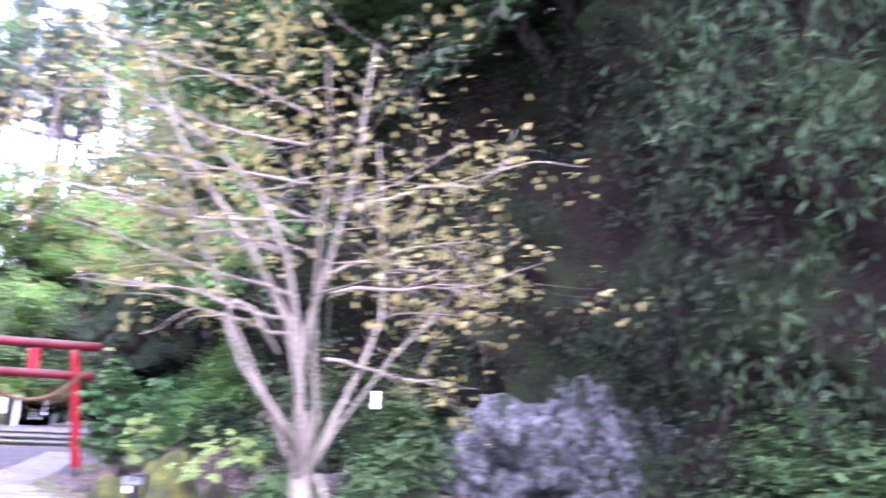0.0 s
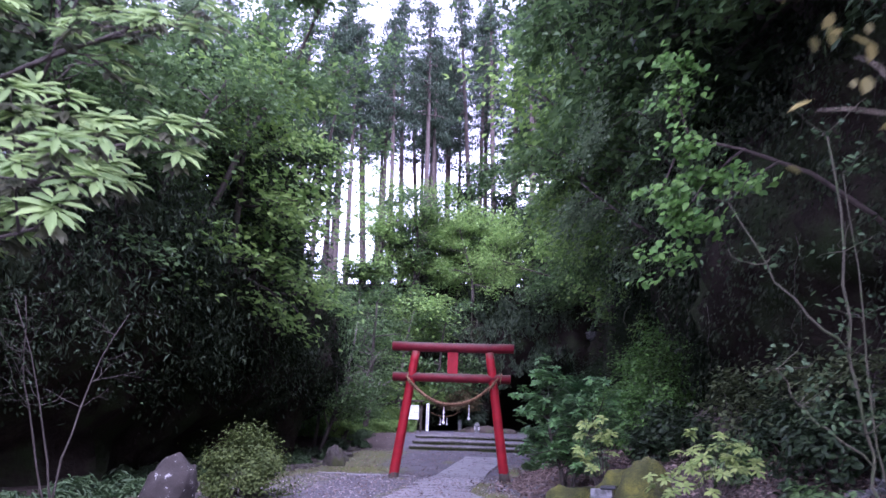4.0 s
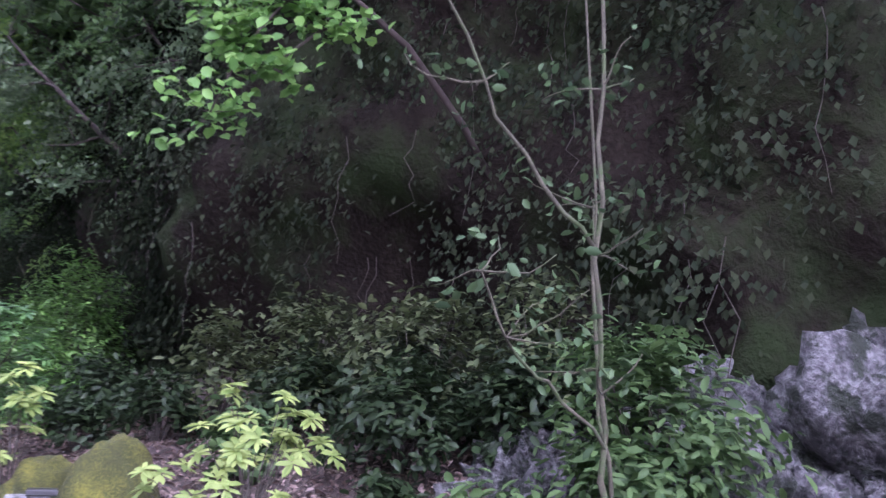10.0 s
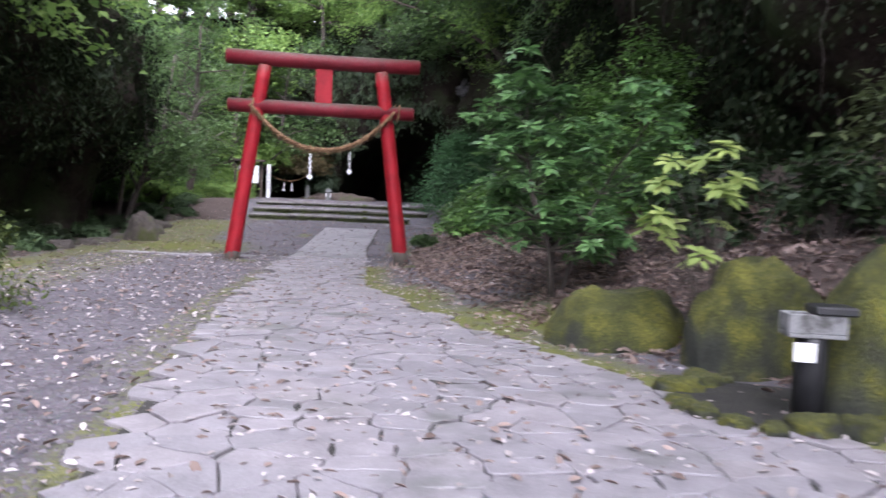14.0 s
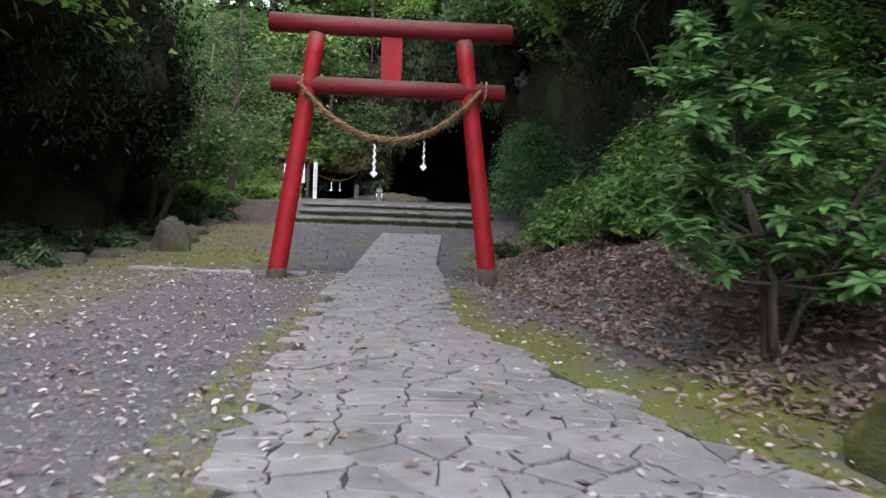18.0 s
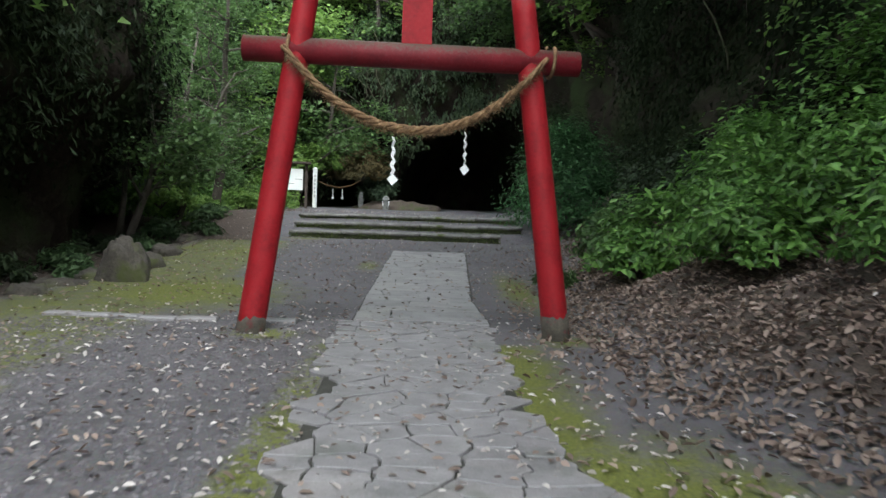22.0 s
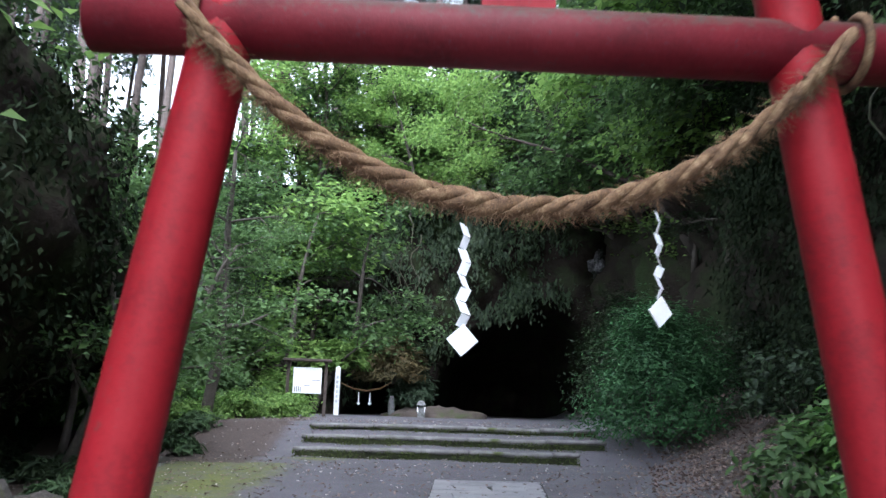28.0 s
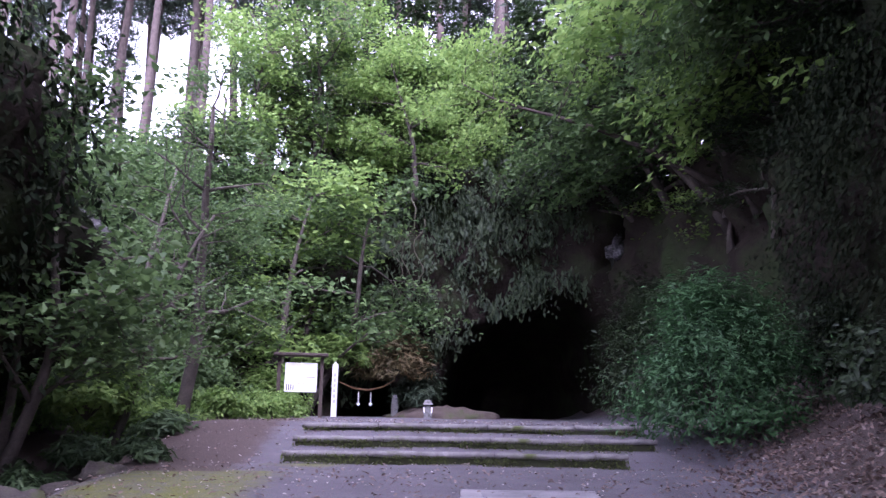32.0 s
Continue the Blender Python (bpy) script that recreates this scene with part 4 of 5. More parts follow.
for y in np.arange(13, 60, 2.6):
    xl, xr = lerp(CLIFF_L, y), lerp(CLIFF_R, y)
    if y > 42:
        WOODS.append((int(g.choice([2, 4])), xr + g.uniform(1.5, 3.5), y + g.uniform(-1, 1), g.uniform(9, 11), g.uniform(0.9, 1.2)))
        WOODS.append((int(g.choice([2, 4])), xr + g.uniform(0.6, 1.6), y + g.uniform(-1, 1), g.uniform(6.5, 9), g.uniform(0.7, 0.95)))
        continue
    if y > 43:
        pass
    elif y > 28:
        WOODS.append((int(g.choice([2, 6, 6, 2])), xl - g.uniform(1.0, 2.2), y + g.uniform(-1, 1), g.uniform(5.0, 5.8), g.uniform(0.7, 0.95)))
        WOODS.append((int(g.choice([6, 0, 2])), xl - g.uniform(1.5, 3.5), y + g.uniform(-1, 1), g.uniform(6, 7), g.uniform(0.9, 1.2)))
    else:
        WOODS.append((int(g.choice([9, 6, 9, 0])), xl - g.uniform(-0.8, 2.5), y + g.uniform(-1, 1), g.uniform(4.5, 6.5), g.uniform(0.8, 1.15)))
        WOODS.append((int(g.choice([0, 9])), xl - g.uniform(1, 4), y + g.uniform(-1, 1), 6.0, g.uniform(1.3, 1.5)))
    WOODS.append((int(g.choice([6, 0, 6, 3] if y > 27 else [2, 4, 6, 2])), xr + g.uniform(0.8, 2.2), y + g.uniform(-1, 1), g.uniform(8.5, 10) if y > 27 else g.uniform(6.5, 10), g.uniform(0.75, 1.05)))
    WOODS.append((int(g.choice([2, 2, 0, 6])), xr + g.uniform(4, 9), y + g.uniform(-1, 1), 12, g.uniform(1.0, 1.5)))
for x in np.arange(-15, 5, 2.0):
    WOODS.append((int(g.choice([1, 5, 1, 5, 0])), x, g.uniform(70.5, 75.5), 11.6, g.uniform(0.75, 1.25) * (0.8 if x < -13.5 else 1.0)))
    WOODS.append((int(g.choice([2, 6, 0, 5])), x + 0.6, g.uniform(77, 82), 12.4, g.uniform(0.9, 1.4) * (0.6 if x < -11 else 1.0)))
for k in range(10):
    WOODS.append((int(g.choice([6, 3, 6, 0, 2])), g.uniform(-21, -14), g.uniform(53, 67), 0.8, g.uniform(1.0, 1.5)))
for x in np.arange(-46, -14, 3.4):
    WOODS.append((int(g.choice([0, 3, 6])), x, g.uniform(67, 74), 9.0, g.uniform(0.4, 0.6)))
WOODS += [(int(g.choice([9, 5, 3])), -15.5 - 1.5 * (k % 3), 15 + 4.4 * k, 6.6, 1.5) for k in range(5)]
WOODS += [(int(g.choice([5, 1, 0])), x, 68.5 + 2.0 * (k % 3), 11.3, g.uniform(0.9, 1.15)) for k, x in enumerate((-15, -12, -9, -6.5))]
WOODS += [(2, x, 80 + 0.4 * (k % 3), 12.8, 0.9) for k, x in enumerate(np.arange(-8, 5, 2.6))]
WOODS += [(7, -13.6 - 0.5 * (k % 3), 25.5 + 2.6 * k, 4.6, 0.9 + 0.05 * (k % 4)) for k in range(8)]
CANOPY = [(8, 4.8, 60, 9.6, 0.9, -38), (8, 5.0, 63.5, 10.2, 0.8, -32)]
CANOPY += [(k, lerp(CLIFF_R, y) + 1.6, y, z, 0.75, -tip) for k, y, z, tip in ((9, 25.5, 6.6, 46), (6, 28, 6.2, 50), (9, 30.5, 6.6, 52), (6, 33, 6.4, 54), (1, 36.5, 6.0, 56), (6, 40, 6.6, 54))]
WOODS += [(2, 4.5, 68, 9.3, 0.9), (2, 3.6, 71.5, 11, 0.9), (2, 6, 66, 9.3, 1.0), (2, 5.2, 63.5, 9.0, 0.9)]
for y in np.arange(4, 70, 3.6):
    xl, xr = lerp(CLIFF_L, y), lerp(CLIFF_R, y)
    if 22 < y < 40:
        CANOPY.append((int(g.choice([0, 1, 3])), xl - 0.8, y + g.uniform(-1, 1), 5.0, g.uniform(1.1, 1.4), g.uniform(12, 22)))
    CANOPY.append((int(g.choice([6, 0, 6, 1] if 25 < y < 62 else [2, 4, 2, 6])), xr + 1.4, y + g.uniform(-1, 1), 8.5, g.uniform(1.2, 1.6), -g.uniform(14, 28)))
    CANOPY.append((int(g.choice([6, 2, 6, 0])), xr + 3.5, y + g.uniform(-1, 1), 11.0, g.uniform(1.3, 1.7), -g.uniform(8, 16)))
    if y < 9 or y > 52:
        continue
    if y < 25 or y > 52:
        CANOPY.append((2, xr + 1.5, y + g.uniform(-1.5, 1.5), 10.0, g.uniform(1.1, 1.35), -g.uniform(36, 50)))
    else:
        CANOPY.append((int(g.choice([0, 6, 6])), xr + 1.4, y + g.uniform(-1.5, 1.5), 10.3, g.uniform(1.0, 1.3), -g.uniform(30, 44)))
used = set()
for kind, x, y, z, s, *tip in WOODS + CANOPY:
    m = pose(x, y, z - 0.3, g.normal(0, 4), tip[0] if tip else g.normal(0, 4), 0) @ pose(0, 0, 0, 0, 0, g.uniform(0, 360)) @ Matrix.Diagonal((s, s, s, 1))
    if kind in used:
        copy_thing(FAR[kind], m).matrix_basis = m
    else:
        FAR[kind].matrix_basis = m
        used.add(kind)


# creepers and ferns over the rock
def creepers(name, label, rock, tufts, per, mat, leaf, seed, pick, way, size=0.32, loose=0.4):
    """Tufts of leaves that hang from ledges of the rock, dense in some places and missing in others."""
    g = np.random.default_rng(seed)
    v = rock[[pick(*p) for p in rock]]
    patch = np.array([noise.noise(p * 0.35) + 0.5 * noise.noise(p * 1.1) for p in v])
    v = v[patch > g.uniform(-0.5, 0.4, len(v))]
    centre = v[g.integers(0, len(v), tufts)] + g.normal(0, 0.25, (tufts, 3)) + np.array(way) * 0.15
    at = clumps(g, centre, size, per, 1.1) + np.array(way) * 0.1
    at[:, 2] -= np.abs(g.normal(0, size * 0.5, len(at)))
    return thing(name, label, "creeper", kind="stuff", mesh=leaves(name, at, mat, leaf[0], leaf[1], np.array(way) + (0, 0, 0.4), (0, 0, -1), loose, seed=seed))


# near stretch: less shade painted into these leaves than into the ivy beyond
SHADED_HEDERA = leafy("shaded_climber_leaf", (0.012, 0.02, 0.01), (0.036, 0.046, 0.021), 0.85, 0.25)
creepers("climber_east", "broad-leaved climbers over the mossy cliff foot, shade put into their colour", RIGHT_ROCK, 1150, 34, SHADED_HEDERA, (0.15, 0.095), 1, lambda x, y, z: z > 0.8 and 3 < y < 27, (-1, -0.2, 0.3), 0.34, 0.5)
creepers("creeper_east", "creepers and ivy hanging over the cliff, shade put into their colour", RIGHT_ROCK, 2200, 34, SHADED_IVY, (0.16, 0.1), 11, lambda x, y, z: z > 0.8 and 26 < y < 52, (-1, 0, 0.2))
creepers("hanging_fern_east", "green ferns and long leaves hanging from the cliff", RIGHT_ROCK, 420, 30, BUSH, (0.26, 0.06), 9, lambda x, y, z: z > 2.5 and 2 < y < 9.5, (-1, -0.3, 0.2), 0.4, 0.8)
# the west brow takes the same leaf with shade in its colour
creepers("creeper_west", "ferns and ivy hanging over the undercut rock", LEFT_ROCK, 1000, 30, SHADED_IVY, (0.2, 0.09), 2, lambda x, y, z: z > 2.0 and 14 < y < 45, (1, -0.2, 0.4), 0.36, 0.8)
creepers("hanging_fern_west", "green ferns hanging from the brow of the rock", LEFT_ROCK, 620, 30, HANGING, (0.27, 0.06), 12, lambda x, y, z: z > 3.2 and 20 < y < 40, (1, -0.5, 0.6), 0.45, 1.0)
creepers("creeper_north", "ferns hanging over the cave mouth", REAR_ROCK, 800, 26, HANGING, (0.34, 0.12), 3, lambda x, y, z: z > 2 and mouth(x, z) < 0 and y < 74 and -16 < x < 1.5, (0, -1, 0.2), 0.24, 0.5)

# ---- things beside the path ----
boulder("lichened_boulder", "grey boulder with white lichen beside the gravel", on_ground(-8.85, 19.6) @ pose(0, 0, 0, 0, 22, 0), (0.55, 0.5, 1.1), LICHEN, 6, 0.14)
low_bush("azalea_bush", "rounded azalea bush beside the boulder", on_ground(-8.3, 22.9), (1.4, 1.15, 1.4), AZALEA, (0.1, 0.045), 11500, 5)
boulder("mossy_boulder", "tall rounded boulder capped with bright moss", on_ground(0.45, 18.95), (0.66, 0.62, 1.42), MOSS, 11, 0.1, block=0.92, taper=0.16)
boulder("mossy_boulder", "low rounded mossy boulder beside the paving", on_ground(-0.65, 21.9), (0.8, 0.6, 0.66), MOSS, 12, 0.17, block=0.7, taper=0.1)
boulder("mossy_boulder", "grey mossy boulder behind the water spout", on_ground(0.25, 20.6), (0.68, 0.55, 0.98), MOSS, 13, 0.17, block=0.76, taper=0.14)
boulder("mossy_boulder", "small mossy boulder in the leaf litter", on_ground(1.35, 18.6), (0.42, 0.38, 0.5), MOSS, 14, 0.12, block=0.85, taper=0.1)
boulder("standing_stone", "rough brown standing stone at the edge of the ditch", on_ground(-9.75, 37.6), (0.5, 0.42, 0.85), WORN_STONE, 15, 0.27, block=0.72, taper=0.35)
for i, (x, y, z, s) in enumerate(((6.1, 15.0, 0.6, 1.25), (7.4, 14.5, 1.0, 1.7), (8.9, 13.6, 1.1, 1.7), (8.2, 15.2, 2.1, 1.1), (5.1, 16.2, 0.55, 1.0), (7.0, 13.2, 0.2, 0.9), (4.2, 17.2, 0.6, 0.9), (6.6, 16.4, 1.2, 1.2))):
    boulder("pale_rock", "pale weathered rock tumbled against the cliff foot", pose(x + 0.25, y, z - 0.35, 20 * i, 10, 50 * i), (s, s * 0.9, s * 0.95), PALE_ROCK, 20 + i, 0.6, "pale rocks", "rock", 4, 1.05)

def rhododendron(m):
    """A spreading evergreen: long limbs that arch out from the side, each shoot ending in a whorl of long leaves."""
    g = np.random.default_rng(31)
    t = thing("rhododendron", "tall rhododendron with whorls of long drooping leaves", "rhododendron", m)
    ends, ways = [], []
    for k in range(15):
        wood, twigs = Shape(), []
        rise = k / 14
        top = Vector((4.4 + g.uniform(-1.6, 0.5) - 0.5 * rise, -1.3 + g.uniform(-0.6, 2.4), 2.9 + 4.6 * rise + g.uniform(-0.1, 0.4)))
        mid = Vector((top.x * 0.4, top.y * 0.3, top.z * 0.72 + 0.3)) + Vector(g.normal(0, 0.2, 3))
        wood.tube([(0, 0, -0.2), tuple(mid * 0.5 + Vector(g.normal(0, 0.05, 3))), tuple(mid), tuple(mid.lerp(top, 0.5) + Vector(g.normal(0, 0.12, 3)) + Vector((0, 0, 0.12))), tuple(top)], [0.075, 0.06, 0.045, 0.03, 0.016], 7, 0.2)
        for j in range(7):
            p = mid.lerp(top, 1.0 if j < 3 else g.uniform(0.45, 1.0))
            d = Vector((g.normal(0.35, 0.7), g.normal(-0.2, 0.7), g.normal(0.2, 0.3))).normalized()
            e = p + d * g.uniform(0.3, 0.85)
            twigs.append(Shape().tube([tuple(p), tuple(p.lerp(e, 0.5) + Vector((0, 0, -0.06))), tuple(e)], [0.014, 0.011, 0.008], 5))
            ends.append(tuple(e))
            ways.append(tuple(d * 0.35 + Vector((0.2, -0.55, 0.55))))
        limb = part("limb", wood.mesh("limb", BARK), t)
        for twig in twigs:
            part("twig", twig.mesh("twig", BARK), limb)
    part("young_leaves", whorl_leaves("young_leaves", ends, ways, RHODO, 0.31, 0.085, 11, 0.86, 31), t, "pale green leaves in whorls")
    part("drooping_leaves", whorl_leaves("drooping_leaves", [(x, y, z - 0.05) for x, y, z in ends], ways, RHODO_OLD, 0.27, 0.08, 7, 1.2, 32), t, "older leaves hanging below the whorls")


rhododendron(on_ground(-10.6, 11.4))
broadleaf("slender_tree", "thin many-stemmed tree with sparse leaves before the dark rock", on_ground(-10.4, 18.2), 4.6, 1.3, DEEP, (0.09, 0.05), 2, 66, stems=3, first=0.4, clump=0.2, thick=0.45)
glossy_shrub(on_ground(-0.7, 24.6))
rosette_shrub("aucuba_shrub", "pale green variegated shrub on the bank", on_ground(-0.1, 20.9), 17, 0.75, 2.2, VARIEGATED, 0.2, 0.08, 33, False, 0.012)
rosette_shrub("aucuba_shrub", "pale green variegated shrub on the leafy bank", on_ground(1.3, 17.5), 44, 1.1, 1.75, VARIEGATED, 0.17, 0.062, 34, False, 0.01)
for i, (x, y, s, h) in enumerate(((-0.5, 36.0, 0.9, 0.8), (0.3, 33.0, 1.0, 1.0), (1.0, 30.6, 1.0, 1.1), (0.8, 34.4, 1.3, 1.4), (0.5, 37.6, 1.2, 1.2), (1.6, 32.2, 1.4, 1.7), (1.6, 36.0, 1.5, 1.8), (1.7, 28.8, 1.1, 1.6), (2.4, 33.8, 1.5, 3.0), (2.5, 30.4, 1.4, 3.5), (1.5, 26.8, 0.9, 1.2), (2.4, 38, 1.5, 1.9))):
    low_bush("bank_bush", "fresh green leafy bush on the bank", on_ground(x, y), (s, s * 1.15, h), BANK_LEAF, (0.15, 0.066), 2300 * s, 41 + 60 * i, twigs=20, group="bushes on the bank")
low_bush("bank_bush", "feathery dark green bush beside the cave", on_ground(0.9, 49.8), (1.9, 1.8, 3.5), TEAL, (0.19, 0.05), 15000, 43, twigs=60)
for i, (x, y, z, s, h) in enumerate(((2.4, 57, 0.9, 1.7, 4.4), (2.6, 62.5, 0.9, 1.7, 5.0), (3.4, 66.5, 0.9, 1.6, 6.0))):
    low_bush("bank_bush", "tall dark bush against the cliff beside the cave", pose(x, y, z), (s, s, h), DEEP, (0.2, 0.09), 5200, 340 + i, twigs=30)
low_bush("bank_bush", "fresh green bush on the slope", on_ground(4.4, 15.4), (1.1, 1.0, 2.0), MID, (0.16, 0.075), 2300, 44, twigs=14)
low_bush("bank_bush", "green leafy bush on the slope", on_ground(2.4, 15.2), (1.0, 1.0, 0.95), MID, (0.16, 0.075), 1500, 45, twigs=12)
for i, (x, y, s) in enumerate(((-11.6, 51.6, 0.9), (-12.6, 51.2, 1.0), (-10.8, 53.6, 0.9), (-11.8, 54.6, 1.1), (-10.4, 56.0, 0.8), (-13.2, 53.4, 1.1))):
    low_bush("undergrowth", "bright green undergrowth beside the steps", on_ground(x, y), (s, s, s * 0.9), FRESH, (0.13, 0.065), 2600 * s, 260 + i, twigs=14)
OLIVE = leafy("olive_leaf", (0.035, 0.05, 0.022), (0.13, 0.16, 0.068), 0.6, 0.4)
for i, (x, y, s, h) in enumerate(((4.3, 19.2, 1.1, 2.2), (3.7, 21.4, 1.0, 2.0), (5.2, 17.8, 1.0, 2.3), (2.9, 22.6, 0.9, 1.8))):
    low_bush("slope_shrub", "brownish fine-leaved shrub against the cliff foot", on_ground(x, y), (s, s, h), OLIVE, (0.15, 0.075), 1100 * s, 280 + i, twigs=14)
low_bush("undergrowth", "low leafy shrub before the notice board", pose(-9.9, 57.6, 0.85), (0.9, 0.7, 0.75), FRESH, (0.13, 0.07), 1600, 69)
for i, (x, y, s) in enumerate(((-12.5, 56, 1.7), (-11.2, 61, 1.5), (-14, 53, 1.6), (-12.8, 50, 1.2), (-15.5, 58, 2.0))):
    low_bush("undergrowth", "light green undergrowth beside the sign", pose(x, y, 0.9), (s, s, s * 1.1), FRESH if i % 2 else MID, (0.16, 0.08), 5000, 70 + i, twigs=24)

broadleaf("woodland_tree", "dark-trunked broadleaf tree beside the steps", on_ground(-11.7, 52.8), 9.5, 3.0, MID, (0.12, 0.065), 20, 67, first=0.3, clump=0.4, thick=1.2)
broadleaf("woodland_tree", "thin leaning tree beside the steps", on_ground(-12.5, 50.6), 6.5, 2.0, MID, (0.12, 0.065), 14, 68, first=0.35, clump=0.35, lean=(0.12, 0))

broadleaf("woodland_tree", "slender dark tree among the undergrowth", on_ground(-12.9, 52.2), 8.5, 2.2, MID, (0.12, 0.06), 14, 81, first=0.4, clump=0.35, lean=(-0.05, 0), thick=0.9)
broadleaf("woodland_tree", "slender dark tree over the ditch", on_ground(-13.4, 47.6), 7.5, 2.2, MID, (0.12, 0.06), 12, 82, first=0.35, clump=0.35, lean=(0.1, 0), thick=0.8)
g = np.random.default_rng(83)
for k in range(20):
    x, y, s = g.uniform(-15.6, -12.2), 29 + k * 1.05, g.uniform(0.6, 1.0)
    low_bush("fern_clump", "dark fern clump in the shade of the rock", on_ground(x, y), (s, s, s * 0.75), HANGING, (0.26, 0.06), 1300 * s, 200 + k, "fern", "ferns under the rock", 8)

g = np.random.default_rng(84)
for k in range(14):
    x, y, s = g.uniform(-23, -13.2), g.uniform(49.5, 57), g.uniform(0.9, 1.5)
    low_bush("undergrowth", "green undergrowth below the trees", on_ground(x, y), (s, s, s), (MID, BANK_LEAF)[k % 2], (0.15, 0.07), 2600 * s, 230 + k, twigs=14)

# the thin yellowing tree where the walk begins
def yellow_tree():
    g = np.random.default_rng(90)
    wood, tips = Shape(), []
    wood.tube([(0.06, 0, -0.3), (0.04, 0, 0.3), (0.03, 0.02, 0.9), (0.0, 0.02, 1.35), (0, 0.02, 1.75)], [0.13, 0.09, 0.08, 0.075, 0.035], 12, 0.3)
    wood.tube([(0.1, -0.03, 1.35), (0.3, -0.1, 0.9), (0.48, -0.15, -0.1)], [0.014, 0.013, 0.014], 6, 0.1)
    for a, e, ln, r in ((3.0, 1.24, 3.4, 0.028), (3.4, 1.36, 3.0, 0.02), (1.2, 1.52, 3.6, 0.034), (0.4, 1.36, 3.0, 0.024), (5.6, 1.42, 2.8, 0.02), (4.2, 1.5, 3.4, 0.03), (0.0, 1.22, 2.4, 0.014)):
        d = Vector((math.cos(a) * math.cos(e), math.sin(a) * math.cos(e), math.sin(e)))
        pts, rad = [Vector((0.03 * math.cos(a), 0.03 * math.sin(a), 1.32))], [r]
        for k in range(7):
            d = (d + Vector(g.normal(0, 0.15, 3))).normalized()
            pts.append(pts[-1] + d * ln / 7)
            rad.append(r * (1 - 0.11 * (k + 1)))
        wood.tube(pts, rad, 7, 0.15)
        for k in range(3, 8):
            for _ in range(2):
                b = g.uniform(0, 2 * math.pi)
                limbs(g, pts[k], (math.cos(b), math.sin(b), g.uniform(-0.1, 0.7)), g.uniform(0.5, 1.15), rad[k] * 0.42, 1, wood, tips, 0.35, 0.0, (2, 3))
    # long side branches, near level
    for z, ln, a, up in ((2.35, 1.1, 3.25, 0.1), (2.75, 1.4, 3.0, 0.2), (3.05, 1.2, 3.4, 0.3), (2.55, 1.2, 0.1, 0.15), (2.1, 0.9, 0.3, -0.05), (3.3, 1.5, 3.1, 0.15), (2.5, 1.7, 2.9, 0.3), (2.9, 1.8, 3.3, 0.05), (3.6, 1.7, 2.8, 0.25), (2.25, 1.3, 2.7, 0.35), (3.1, 1.3, 6.0, 0.3), (3.8, 1.4, 3.5, 0.1), (2.7, 1.1, 0.4, 0.35)):
        pts = [Vector((0.12 * math.cos(a), 0.1 * math.sin(a), z))]
        for k in range(7):
            pts.append(pts[-1] + Vector((math.cos(a + g.normal(0, 0.15)), math.sin(a + g.normal(0, 0.15)), up + g.normal(0, 0.14))) * ln / 7)
        wood.tube(pts, [0.014 - 0.0014 * k for k in range(8)], 6, 0.1)
        for p in pts[3:]:
            limbs(g, p, (math.cos(a), math.sin(a) + g.normal(0, 0.6), g.normal(0.2, 0.5)), g.uniform(0.3, 0.6), 0.007, 0, wood, tips, 0.4)
    # one stem bent over in a loop
    wood.tube([(-0.02, -0.02, 1.5), (-0.22, -0.1, 1.74), (-0.46, -0.15, 2.02), (-0.58, -0.15, 2.3), (-0.54, -0.14, 2.42), (-0.42, -0.12, 2.38), (-0.22, -0.1, 2.1)], [0.026, 0.024, 0.021, 0.019, 0.018, 0.016, 0.012], 7, 0.1)
    tips = np.array(tips)
    at = clumps(g, tips[g.integers(0, len(tips), 1500)], 0.13, 2.2, 0.9)
    t = thing("yellowing_tree", "small many-stemmed tree with pale branches and yellowing leaves", "tree", on_ground(0.9, 5.5))
    part("trunk", wood.mesh("trunk", PALE_BARK), t)
    part("crown", leaves("crown", at, AUTUMN, 0.062, 0.042, None, (0, 0, -0.6), 0.9, seed=9, oval=True), t)
    for x, z in ((0.5, 1.85),):
        part("name_tag", Shape().box(x - 0.02, x + 0.02, -0.012, -0.008, z - 0.06, z + 0.06, 0.002).moved(pose(0, 0, 0, 0, 0, 10)).mesh("name_tag", PAPER, False), t, "small white tag tied to a twig")


yellow_tree()
paving("pavement", "pale irregular stone paving of the shrine path", PATH_L, PATH_R, 11, 33.3, 0.38, (17.5, 33.3))
slab_strip("pavement_far", "smooth paved strip beyond the gate", [(33, -5.15), (36, -5.1), (44.4, -4.8)], [(33, -3.25), (36, -3.3), (44.4, -2.82)], 33.35, 44.4)

DARK_MOSS = surface("dark_mossy_earth", [(0.3, (0.012, 0.013, 0.008)), (0.55, (0.035, 0.04, 0.016)), (0.8, (0.08, 0.085, 0.03))], 4, 40, 1.0, 0.9, 0.02)
STEP_MOSS = leafy("step_moss", (0.02, 0.028, 0.008), (0.09, 0.11, 0.03), 0.8, 0.3)
